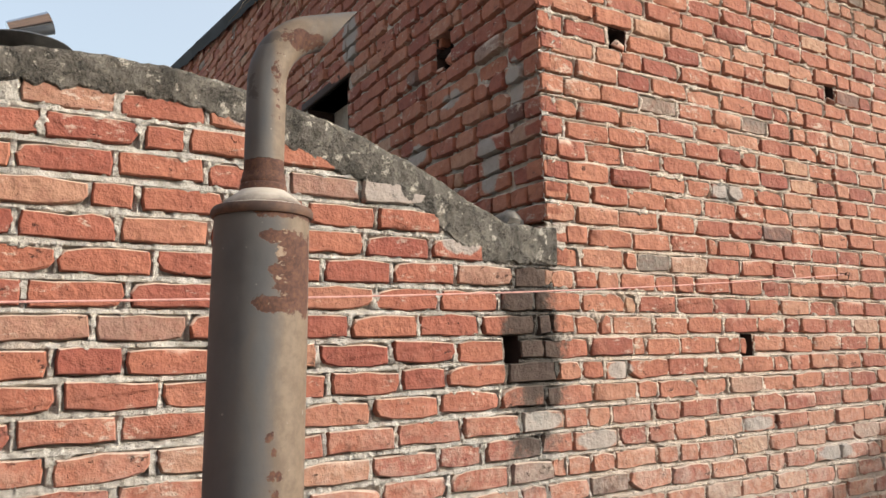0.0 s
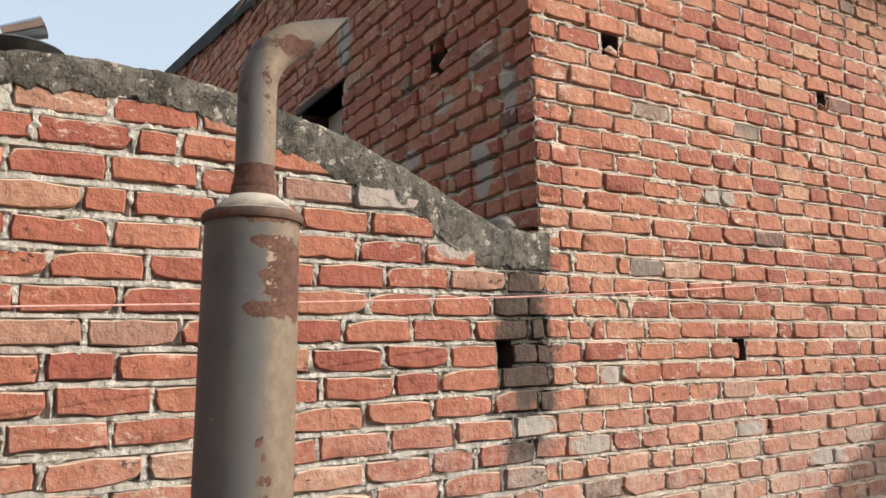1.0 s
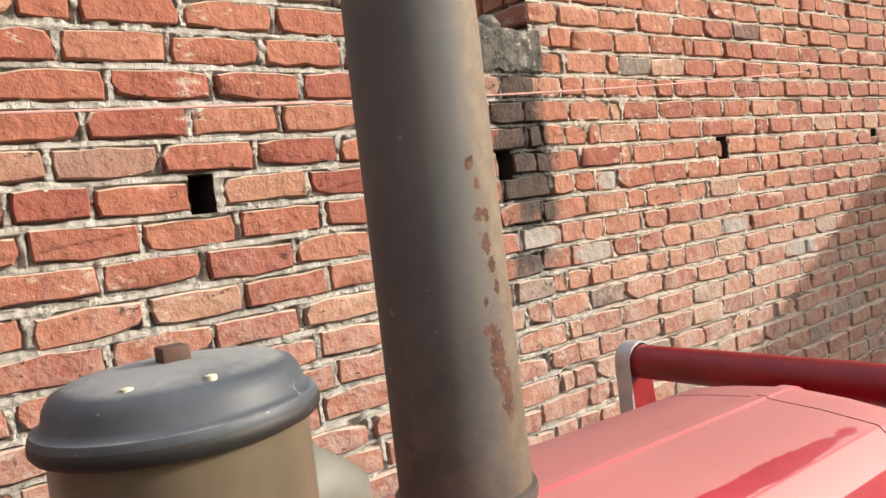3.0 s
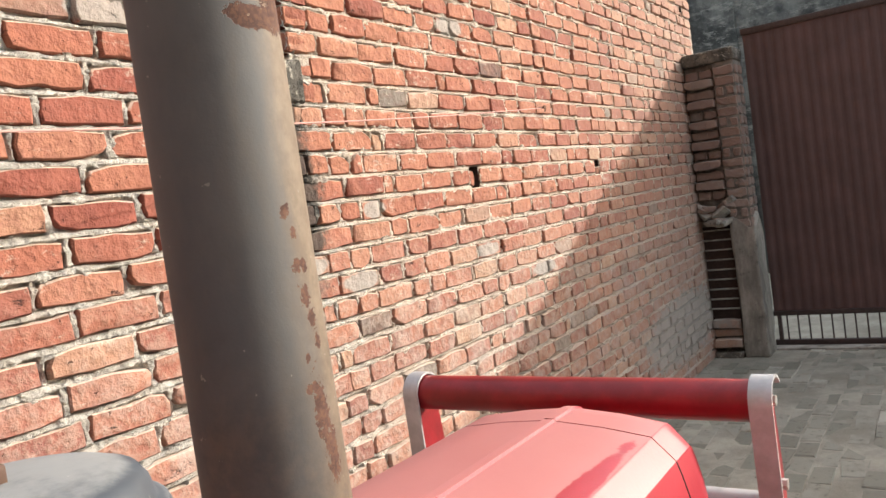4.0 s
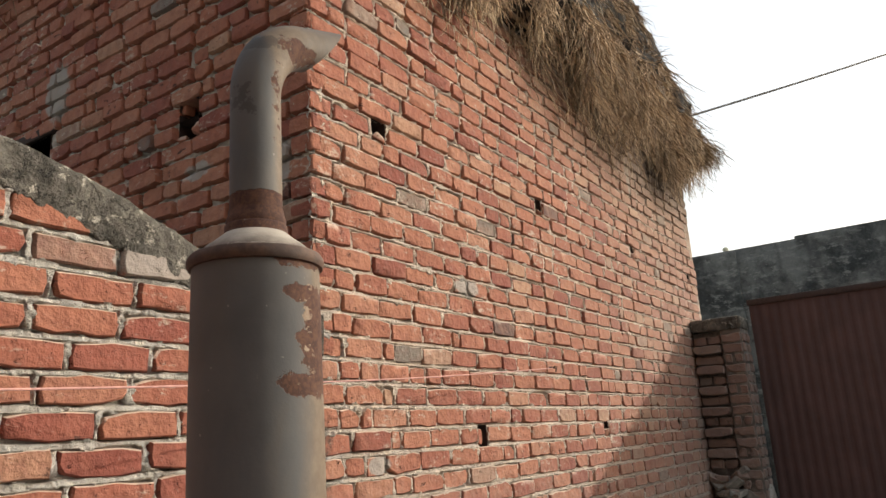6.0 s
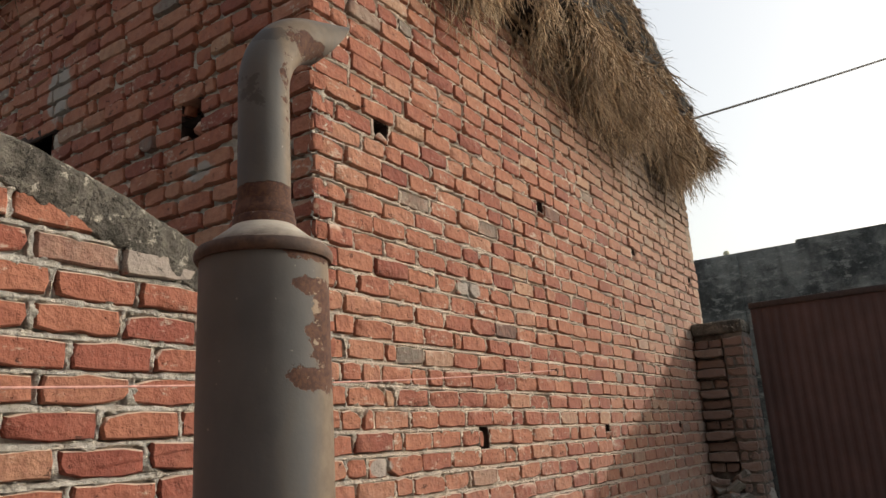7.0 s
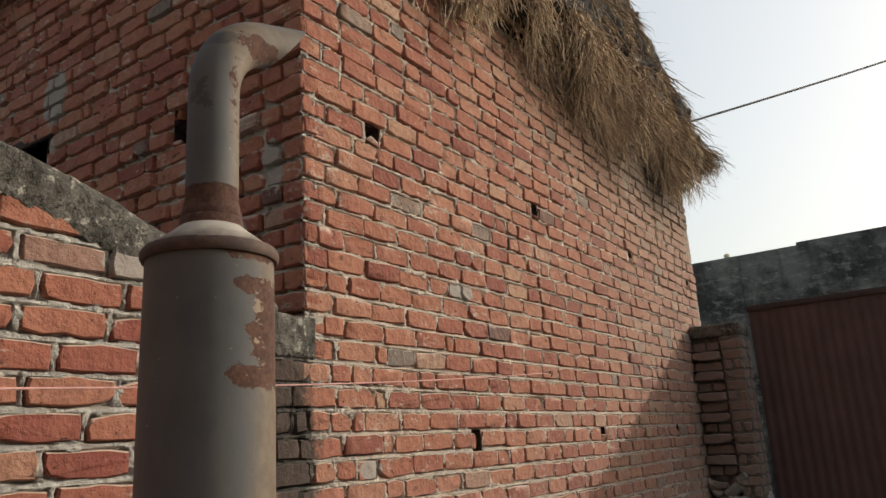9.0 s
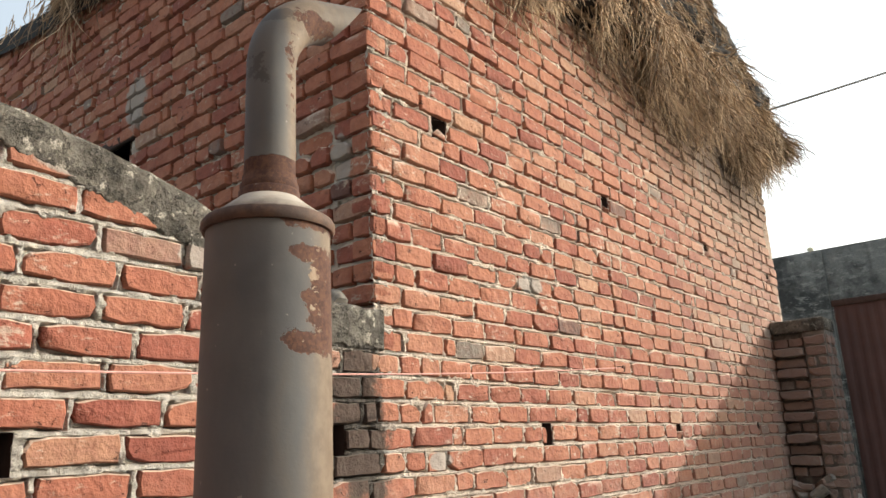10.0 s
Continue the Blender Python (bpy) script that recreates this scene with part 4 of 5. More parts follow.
def eave_straw(r):
    """Tufts hanging down in front of the wall."""
    tx, spread, reach = TUFTS[r.randrange(len(TUFTS))]
    x = min(5.0, max(0.7, r.gauss(tx, spread)))
    p = mound_point(x, r.randrange(3, 7), r.random())
    return p, (r.gauss(0.0, 0.3), r.gauss(-0.1, 0.2), -0.9), reach * (0.35 + 0.75 * r.random()) * (0.6 + 0.4 * swell(x)), r.uniform(0.002, 0.0052), r.uniform(0.02, 0.3)


def end_straw(r):
    i, u = r.randrange(3, 15), r.random()
    p = mound_point(4.96, i, u)
    p = p.lerp(Vector((4.96, 0.9, 4.6)), 0.35 * r.random())
    return p, (0.8, r.gauss(-0.15, 0.35), r.gauss(-0.25, 0.45)), r.uniform(0.06, 0.26), r.uniform(0.0014, 0.0032), 0.3


def clump_straw(r):
    return (4.9 + r.uniform(0, 0.1), -0.12 + r.gauss(0, 0.055), 4.20 + r.gauss(0, 0.045)), (1.0, -0.30 + r.gauss(0, 0.16), 0.02 + r.gauss(0, 0.13)), r.uniform(0.22, 0.48), r.uniform(0.0025, 0.0050), r.uniform(0.22, 0.42)


# wisps over the side wall: (place along it, spread, reach)
WISPS = [(2.40, 0.05, 0.62), (2.47, 0.03, 0.48), (2.40, 0.02, 0.80), (2.14, 0.025, 0.48), (1.86, 0.03, 0.34), (2.72, 0.10, 0.30), (2.95, 0.10, 0.34), (3.25, 0.12, 0.30)]


def side_straw(r):
    wy, spread, reach = WISPS[r.randrange(len(WISPS))]
    y = r.gauss(wy, spread)
    return (-0.05 + r.uniform(-0.07, 0.06), y, ROOF_Z(y) + 0.02 + 0.24 * r.random()), (r.gauss(-0.12, 0.1), r.gauss(0, 0.16), -1.0), reach * (0.35 + 0.85 * r.random()), r.uniform(0.0022, 0.0058), r.uniform(0.05, 0.3)


def side_mat(r):
    """The matted edge of the thatch on the side wall."""
    y = r.uniform(1.75, 2.75)
    return (-0.02 + r.uniform(-0.08, 0.08), y, ROOF_Z(y) + 0.06 + 0.20 * r.random()), (r.gauss(-0.3, 0.3), r.gauss(0, 0.7), -0.6), r.uniform(0.08, 0.26), r.uniform(0.003, 0.007), r.uniform(0.2, 0.6)


fringe(8800, face_straw, "face_straw", "layered grey-brown straw")
fringe(4200, eave_straw, "eave_straw", "loose tufts of straw hanging along the eave")
fringe(2200, end_straw, "end_straw", "loose straw at the roof's end")
fringe(800, clump_straw, "straw_tuft", "drooping straw tuft past the wall's end")
fringe(90, side_straw, "side_straw", "straw wisps over the side wall")
fringe(650, side_mat, "matted_straw", "matted straw edge over the side wall")
part("eave_pole", tube([(0.3, -0.05, 4.0), (1.2, -0.06, 4.02), (2.6, -0.055, 4.03), (4.9, -0.06, 4.04)], 0.014, 8), BAMBOO, roof, "thin bamboo pole under the eave")
sheet = bmesh.new()
ring = []
for i in range(60):
    y = 0.3 + 6.8 * i / 59
    q = 0.03 * noise.noise(Vector((y * 4, 0, 0)))
    ring.append([sheet.verts.new((x, y, z)) for x, z in ((-0.035, ROOF_Z(y) - 0.06 + q), (-0.05, ROOF_Z(y) + 0.05 + q), (-0.02, ROOF_Z(y) + 0.10), (0.6, ROOF_Z(y) + 0.14), (0.6, ROOF_Z(y) + 0.06), (0.0, ROOF_Z(y) + 0.02))])
for a, b in zip(ring, ring[1:]):
    for k in range(6):
        sheet.faces.new((a[k], b[k], b[(k + 1) % 6], a[(k + 1) % 6]))
part("plastic_sheet", sheet, TARP, roof, "black plastic sheet along the roof edge")

# ---- gate and pillar ----
GX = 4.95
pillar = empty("gate_pillar", "stepped brick gate pillar with broken bricks and plaster at its foot", "pillar")
part("pier_core", box(4.583, 4.86, -0.405, -0.24, 0, 2.425, 0.004), GRIMY, pillar, "dark mortar joints")
part("stack_core", box(4.63, 4.86, -0.238, -0.002, 0, 2.425, 0.004), GRIMY, pillar, "dark recessed core")
# thin black sheet that paints the shade between the pillar's ledges
part("slot_shade", box(4.615, 4.628, -0.236, -0.004, 0.30, 1.10, 0.002), VOID, pillar, "near-black sheet as shade in the open brick slots")
R_P = random.Random(9)


def pillar_brick(kind, x, y, z, turn, squeeze=1.0):
    ob = new("brick", MESHES[kind][R_P.randrange(12)])
    ob.parent = pillar
    ob.matrix_basis = pose(x + R_P.gauss(0, 0.003), y + R_P.gauss(0, 0.002), z + R_P.gauss(0, 0.002), R_P.gauss(0, 1.0), R_P.gauss(0, 1.2), turn + R_P.gauss(0, 1.2)) @ Matrix.Diagonal((squeeze, 1, 1, 1))


for k in range(-20, 9):
    z = row_z(k)
    if z > 1.32 or 0.06 < z < 0.32:
        out = 4.545 if k % 2 else 4.60          # every other course stands out
        for kind, y in (("S", -0.122),) if k % 4 else (("H", -0.065), ("H", -0.178)):
            pillar_brick(kind, out, y, z, -90)
    elif 0.32 < z < 1.08:
        part("mortar_ledge", box(4.585, 4.66, -0.236, -0.006, z + 0.034, z + 0.045, 0.003), PLASTER, pillar, "pale mortar ledge")
    if z > 1.10:
        for kind, y in (("N", -0.322),) if k % 3 else (("Q", -0.279), ("Q", -0.362)):
            pillar_brick(kind, 4.572, y, z, -90)
        for x in (4.64, 4.78):
            pillar_brick("H", x, -0.415, z, 0)
part("cap", box(4.56, 4.87, -0.418, -0.004, 2.42, 2.525, 0.018), CEMENT, pillar, "dark weathered cement cap")
bm = box(4.555, 4.87, -0.43, -0.243, 0.0, 1.13, 0.015)
bmesh.ops.subdivide_edges(bm, edges=bm.edges[:], cuts=9, use_grid_fill=True)
for v in bm.verts:
    v.co += v.normal * 0.016 * noise.noise(v.co * 8) + Vector((0, 0, 0.10 * noise.noise(Vector((v.co.y * 9, v.co.x * 9, 3))) if v.co.z > 1.0 else 0))
part("plaster_skirt", bm, PLASTER, pillar, "peeling grey plaster")
part("foot_block", box(4.54, 4.64, -0.237, -0.008, 0, 0.05, 0.01), CEMENT, pillar, "dark cement foot")
for i in range(11):
    bm = box(-0.06, 0.06, -0.05, 0.05, -0.022, 0.022, 0.008)
    for v in bm.verts:
        v.co *= 1 + 0.3 * noise.noise(v.co * 25 + Vector((i * 7, 0, 0)))
    bmesh.ops.transform(bm, matrix=pose(4.57 - 0.045 * R_P.random(), -0.04 - 0.021 * i, 1.12 + 0.18 * R_P.random(), R_P.uniform(-35, 35), R_P.uniform(-35, 35), R_P.uniform(0, 180)), verts=bm.verts)
    part("broken_brick", bm, PLASTER if i % 3 else BRICK, pillar, "broken brick lump set in the pillar")

gate = empty("yard_gate", "closed maroon corrugated sheet-metal yard gate with a barred foot", "gate")


def corrugated(y0, y1, z0, z1):
    bm = bmesh.new()
    pitch, rows, back = 0.076, [], []
    n = int((y0 - y1) / pitch) * 4
    for i in range(n + 1):
        y = y0 - (y0 - y1) * i / n
        d = (0, 0.0045, 0.0045, 0)[i % 4]
        rows.append((bm.verts.new((GX - d, y, z0)), bm.verts.new((GX - d, y, z1))))
        back.append((bm.verts.new((GX - d + 0.004, y, z0)), bm.verts.new((GX - d + 0.004, y, z1))))
    for a, b in zip(rows, rows[1:]):
        bm.faces.new((a[0], b[0], b[1], a[1]))
    for a, b in zip(back, back[1:]):
        bm.faces.new((a[1], b[1], b[0], a[0]))
    return bm


part("sheet", corrugated(-0.425, -4.0, 0.30, 2.66), GATE, gate, "maroon corrugated sheet", smooth=False)
for z0, z1 in ((2.64, 2.69), (0.27, 0.31), (0.02, 0.065)):
    part("rail", box(GX - 0.02, GX + 0.02, -4.03, -0.415, z0, z1, 0.004), GATE_IRON, gate)
part("stile", box(GX - 0.018, GX + 0.018, -0.478, -0.448, 0.02, 0.30, 0.004), GATE_IRON, gate)
for y in (-2.27, -4.015):
    part("stile", box(GX - 0.022, GX + 0.022, y - 0.018, y + 0.018, 0.02, 2.69, 0.004), GATE_IRON, gate)
bar_y = -0.52
while bar_y > -4.0:
    part("bar", tube([(GX, bar_y, 0.06), (GX, bar_y, 0.28)], 0.0065, 8), GATE_IRON, gate)
    bar_y -= 0.085

# ---- beyond the gate ----
far_wall = empty("wall_far", "mould-stained grey rendered wall across the lane", "wall", kind="structure")
part("left_length", box(9.506, 9.8, -0.5, 5.0, 0, 4.135, 0.02), FAR_WALL, far_wall)
part("right_length", box(9.5, 9.8, -12, -0.283, 0, 4.175, 0.02), FAR_WALL, far_wall)
part("pilaster", box(9.44, 9.497, 0.52, 1.25, 0, 4.10, 0.02), FAR_WALL, far_wall)
ball = lathe([(0, 4.13), (0.025, 4.13), (0.024, 4.14), (0.04, 4.15), (0.046, 4.17), (0.04, 4.195), (0.018, 4.21), (0, 4.212)], 9.6, 0.68, 16)
tagged(part("wall_knob", ball, STICKER, None, "small white porcelain knob on the far wall's top"), category="insulator")
wire = [(4.9, -0.02, 4.42), (5.0, -0.06, 4.5)] + [(5 + 3 * u, -0.06 - 1.75 * u, 4.5 + 1.37 * u - 0.05 * math.sin(math.pi * u / 2.2)) for u in (0.25, 0.5, 0.75, 1.0, 1.5, 2.2)]
tagged(part("overhead_cable", tube(wire, 0.011, 8), CABLE, None, "black overhead cable running off the roof"), category="cable")

# ---- ground ----
bm = bmesh.new()
bmesh.ops.create_grid(bm, x_segments=2, y_segments=2, size=150)
bmesh.ops.translate(bm, verts=bm.verts, vec=(0, 0, 0.001))
tagged(part("ground", bm, GROUND, None, "packed grey-brown earth", smooth=False), category="ground", kind="structure")
tagged(part("gate_sill", box(GX - 0.14, GX + 0.2, -4.1, -0.44, -0.01, 0.02, 0.005), PLASTER, None, "pale cement sill under the gate"), category="sill", kind="structure")
pavement = empty("pavement", "worn grey brick paving of the yard", "paving", kind="structure")
R_V = random.Random(4)


def paver_shape():
    hx, hy = 0.112, 0.053
    vs, fs = [], []
    ring = [(-hx, -hy), (hx, -hy), (hx, hy), (-hx, hy)]
    for k, z in ((0.93, 0.0), (1.0, -0.007), (1.0, -0.03)):
        vs += [(x * k + R_V.gauss(0, 0.002), y * k + R_V.gauss(0, 0.002), z + R_V.gauss(0, 0.001)) for x, y in ring]
    fs.append((0, 1, 2, 3))
    for b in (0, 4):
        for i in range(4):
            fs.append((b + i, b + 4 + i, b + 4 + (i + 1) % 4, b + (i + 1) % 4))
    return vs, fs


paver_shapes = [paver_shape() for _ in range(8)]
paver_meshes = []
for vs, fs in paver_shapes:
    me = bpy.data.meshes.new("paver")
    me.from_pydata(vs, [], fs)
    me.materials.append(PAVER)
    paver_meshes.append(me)
spots = []
iy = 0
yy = -0.06
while yy > -4.4:
    xx = -2.5 + (0.12 if iy % 2 else 0)
    while xx < 4.9:
        if not (xx > 4.35 and yy > -0.62):
            spots.append((xx, yy))
        xx += 0.238
    yy -= 0.116
    iy += 1
spots.sort(key=lambda s: abs(s[0] - 2.9) * 0.5 + abs(s[1] + 0.8))
many_v, many_f = [], []
for i, (xx, yy) in enumerate(spots):
    n = R_V.randrange(8)
    m = pose(xx + R_V.gauss(0, 0.004), yy + R_V.gauss(0, 0.003), 0.002 + R_V.gauss(0, 0.0035), R_V.gauss(0, 1.8), R_V.gauss(0, 1.4), R_V.gauss(0, 3.0) + 180 * R_V.randrange(2))
    if i < 300:
        ob = new("paver", paver_meshes[n])
        ob.parent = pavement
        ob.matrix_basis = m
    else:
        b = len(many_v)
        many_v += [tuple(m @ Vector(v)) for v in paver_shapes[n][0]]
        many_f += [tuple(b + q for q in f) for f in paver_shapes[n][1]]
tagged(part("paving", (many_v, many_f), PAVER_MANY, pavement, smooth=False), kind="stuff")

# ---- the tractor ----
tractor = empty("tractor", "dusty faded red farm tractor parked beside the brick wall", "tractor")
RY, HZ = -1.155, 1.20     # the hood's middle line and top
HX0, HX1 = -2.05, -0.60   # its back and front
CY = -1.320               # the chassis's middle line


# hood and guard are drawn at a larger size and set to their true one here
FRONT = Matrix.Translation((-1.801, -1.724, 1.546)) @ Matrix.Scale(0.65, 4) @ Matrix.Translation((1.839, 1.776, -1.552))


def at_front(bm):
    bmesh.ops.transform(bm, matrix=FRONT, verts=bm.verts)
    return bm


def hood_section(x):
    """Half widths and heights of the hood at x, from the ridge down the side."""
    u = (x - HX0) / (HX1 - HX0)
    w = 0.265 - 0.015 * u
    top = HZ + 0.02 - 0.035 * u
    return [(0.0, top + 0.004), (0.010, top + 0.004), (0.014, top), (w * 0.40, top - 0.007), (w * 0.74, top - 0.0195), (w * 0.752, top - 0.021), (w * 0.760, top - 0.023), (w * 0.900, top - 0.0592), (w * 0.925, top - 0.080), (w * 0.958, top - 0.115), (w * 0.983, top - 0.155), (w, top - 0.21), (w + 0.004, top - 0.30), (w + 0.004, top - 0.50)]


def hood_mesh(x0, x1, nose):
    bm = bmesh.new()
    rows = []
    xs = [x0 + (x1 - x0) * i / 14 for i in range(15)]
    for x in xs:
        s = hood_section(x)
        rows.append([(x, RY + a, z) for a, z in s[::-1]] + [(x, RY - a, z) for a, z in s])
    if nose:
        s = hood_section(x1)
        for i in range(1, 9):
            a = math.pi / 2 * i / 8
            dx, dz = 0.10 * math.sin(a), 0.075 * (1 - math.cos(a))
            k = 1 - 0.13 * (1 - math.cos(a))
            rows.append([(x1 + dx * (1 - 0.3 * (p / 0.27) ** 2), RY + p * k, z - dz) for p, z in s[::-1]] + [(x1 + dx * (1 - 0.3 * (p / 0.27) ** 2), RY - p * k, z - dz) for p, z in s])
        last = rows[-1]
        rows.append([(x + 0.012, RY + (y - RY) * 0.97, z if z < HZ - 0.25 else z - 0.05 - 0.02 * abs(y - RY)) for x, y, z in last])
        rows.append([(x + 0.03, RY + (y - RY) * 0.94, min(z, HZ - 0.34)) for x, y, z in last])
    vr = [[bm.verts.new(p) for p in r] for r in rows]
    for a, b in zip(vr, vr[1:]):
        for k in range(len(a) - 1):
            bm.faces.new((a[k], b[k], b[k + 1], a[k + 1]))
    bmesh.ops.remove_doubles(bm, verts=bm.verts, dist=0.0004)
    return bm


SEAM = HX1 - 0.085
hood = part("hood", at_front(hood_mesh(HX0, SEAM - 0.002, False)), HOOD, tractor, "dusty faded red hood with a centre crease")
part("nose", at_front(hood_mesh(SEAM + 0.002, HX1 - 0.02, True)), HOOD, tractor, "rounded red hood nose")
half = hood_section(SEAM)
part("seam_strip", at_front(tube([(SEAM, RY + a, z - 0.0025) for a, z in half[::-1]] + [(SEAM, RY - a, z - 0.0025) for a, z in half], 0.0022, 6)), BLACK_IRON, tractor, "dark gap between hood and nose")
for ob in [o for o in tractor.children if o.name.split(".")[0] in ("hood", "nose")]:
    ob.data.set_sharp_from_angle(angle=radians(26))
part("front_grille", at_front(box(HX1 - 0.02, HX1 + 0.03, RY - 0.22, RY + 0.22, 0.70, 0.98, 0.01)), BLACK_IRON, tractor)
part("hood_latch", at_front(tube([(SEAM - 0.255 + 0.038 * math.cos(a), RY - 0.255 - 0.012 * math.sin(a), 1.075 + 0.03 * math.sin(a)) for a in [math.pi * i / 10 for i in range(11)]], 0.011, 10)), HOOD, tractor, "red hood catch")
part("engine_block", box(-2.0, -1.05, CY - 0.14, CY + 0.14, 0.45, 1.10, 0.03), BLACK_IRON, tractor, "dark oily engine block")
part("gearbox", box(-3.2, -1.95, CY - 0.18, CY + 0.18, 0.40, 0.95, 0.05), BLACK_IRON, tractor, "dark gearbox housing")
part("front_axle", box(-1.36, -1.24, CY - 0.50, CY + 0.50, 0.30, 0.46, 0.02), BLACK_IRON, tractor)
part("rear_axle", tube([(-2.9, CY - 0.62, 0.60), (-2.9, CY + 0.62, 0.60)], 0.09, 16), BLACK_IRON, tractor)


def wheel(x, side, radius, width):
    y = CY + side
    prof = [(radius * 0.55, -width / 2), (radius * 0.8, -width / 2), (radius * 0.95, -width * 0.42), (radius, -width * 0.25), (radius, width * 0.25), (radius * 0.95, width * 0.42), (radius * 0.8, width / 2), (radius * 0.55, width / 2), (radius * 0.55, -width / 2)]
    bm = lathe(prof, 0, 0, 40)
    bmesh.ops.transform(bm, matrix=pose(x, y, radius, 90), verts=bm.verts)
    w = part("wheel", bm, RUBBER, tractor, "black rubber tyre")
    bm = lathe([(0, -0.04), (radius * 0.54, -0.05), (radius * 0.56, 0.0), (radius * 0.54, 0.05), (0, 0.04)], 0, 0, 32)
    bmesh.ops.transform(bm, matrix=pose(x, y, radius, 90), verts=bm.verts)
    part("wheel_disc", bm, SILVER, w, "pale steel wheel disc")


for wx, wr, ww, ws in ((-1.30, 0.34, 0.16, 0.50), (-2.9, 0.60, 0.28, 0.62)):
    wheel(wx, ws, wr, ww)
    wheel(wx, -ws, wr, ww)

# exhaust
MZ0, MZ1 = 1.333, 1.832
SHEAR = Matrix(((1, 0, LEAN_X, -1.6 * LEAN_X), (0, 1, LEAN_Y, -1.6 * LEAN_Y), (0, 0, 1, 0), (0, 0, 0, 1)))


def leaning(bm):
    bmesh.ops.transform(bm, matrix=SHEAR, verts=bm.verts)
    return bm


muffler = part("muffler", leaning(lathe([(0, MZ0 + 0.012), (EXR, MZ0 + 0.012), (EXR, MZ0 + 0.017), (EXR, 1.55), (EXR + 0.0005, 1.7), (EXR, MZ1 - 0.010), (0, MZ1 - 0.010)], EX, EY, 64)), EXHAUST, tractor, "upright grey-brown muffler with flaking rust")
part("muffler_rim", leaning(lathe([(EXR - 0.002, MZ1 - 0.011), (EXR + 0.0026, MZ1 - 0.0105), (EXR + 0.0042, MZ1 - 0.0075), (EXR + 0.0040, MZ1 - 0.003), (EXR + 0.0018, MZ1 + 0.0005), (EXR - 0.003, MZ1 + 0.002), (EXR - 0.006, MZ1 + 0.0022), (0.042, MZ1 + 0.008), (0.033, MZ1 + 0.015), (0.026, MZ1 + 0.021), (0, MZ1 + 0.024)], EX, EY, 64)), RIM, muffler, "rolled rusty rim with a dusty crown")
part("muffler_base", leaning(lathe([(0, MZ0 - 0.004), (0.040, MZ0 - 0.002), (EXR - 0.001, MZ0), (EXR + 0.0032, MZ0 + 0.002), (EXR + 0.0043, MZ0 + 0.006), (EXR + 0.0036, MZ0 + 0.0115), (EXR - 0.002, MZ0 + 0.014)], EX, EY, 64)), SOOT, muffler, "dark rolled lower lip")
part("pipe_foot", leaning(lathe([(0.0, MZ1 + 0.012), (0.0262, MZ1 + 0.016), (0.0262, MZ1 + 0.027), (0.0248, MZ1 + 0.029), (0.0252, MZ1 + 0.0335), (0.0238, MZ1 + 0.036), (0.0232, MZ1 + 0.042), (0, MZ1 + 0.042)], EX, EY, 40)), RUST_FOOT, muffler, "rust-red pipe socket with a ringed edge")
pts, rad = [], []
z0, z1 = MZ1 + 0.035, 1.982
for i in range(6):
    pts.append((EX, EY, z0 + (z1 - z0) * i / 5))
    rad.append(0.0222)
BEND, TURN, TIP = 0.078, radians(72), 0.075
for i in range(1, 19):
    a = TURN * i / 18
    pts.append((EX + BEND * (1 - math.cos(a)), EY, z1 + BEND * math.sin(a)))
    rad.append(0.0222 + 0.0006 * math.sin(math.pi * i / 18))
end = Vector(pts[-1])
axis = Vector((math.sin(TURN), 0, math.cos(TURN)))
for i in range(1, 6):
    pts.append(tuple(end + axis * (TIP * i / 5)))
    rad.append(0.0222)
bm = tube(pts, rad, 40, caps=False)
# the mouth is cut slanting, to a beak above
cut = Vector((0.80, -0.05, -0.60)).normalized()
tail = {v for v in bm.verts if v.co.x > EX + 0.04 and v.co.z > 2.0}
bmesh.ops.bisect_plane(bm, geom=list(tail) + [e for e in bm.edges if all(v in tail for v in e.verts)] + [f for f in bm.faces if all(v in tail for v in f.verts)], plane_co=end + axis * 0.036, plane_no=cut, clear_outer=True)
bmesh.ops.solidify(bm, geom=bm.faces[:], thickness=0.0018)
part("exhaust_pipe", leaning(bm), EXHAUST, muffler, "bent tailpipe with a slanted mouth")
part("muffler_neck", leaning(tube([(EX, EY, MZ0 + 0.005), (EX, EY, MZ0 - 0.03), (EX, EY, 1.20)], [0.026, 0.024, 0.03], 24)), BLACK_IRON, muffler, "sooty flanged neck")

# air cleaner
CLEANER = Matrix.Translation((-1.7295, -1.477, 1.5115)) @ Matrix.Scale(0.512, 4)


def at_cleaner(bm):
    bmesh.ops.transform(bm, matrix=CLEANER, verts=bm.verts)
    return bm



cleaner = part("air_cleaner", at_cleaner(lathe([(0, -0.28), (0.055, -0.28), (0.066, -0.21), (0.082, -0.185), (0.092, -0.165), (0.0965, -0.135), (0.0965, -0.046), (0.093, -0.042), (0, -0.042)], 0, 0, 56)), TAN_BOWL, tractor, "smoky tan air-cleaner bowl")
part("cleaner_cap", at_cleaner(lathe([(0.095, -0.047), (0.102, -0.047), (0.1055, -0.044), (0.1062, -0.039), (0.1045, -0.035), (0.0990, -0.033), (0.0968, -0.030), (0.0945, -0.020), (0.089, -0.0115), (0.078, -0.0068), (0.06, -0.004), (0.03, -0.0012), (0, 0)], 0, 0, 56)), GREY_CASE, cleaner, "dusty blue-grey domed cap with a rolled lip")
for dx, dy in ((0.0, -0.078), (-0.05, -0.055)):
    part("cap_screw", at_cleaner(lathe([(0, -0.004), (0.0042, -0.005), (0.0045, -0.02), (0, -0.02)], dx, dy, 12)), STICKER, cleaner, "small pale screw head")
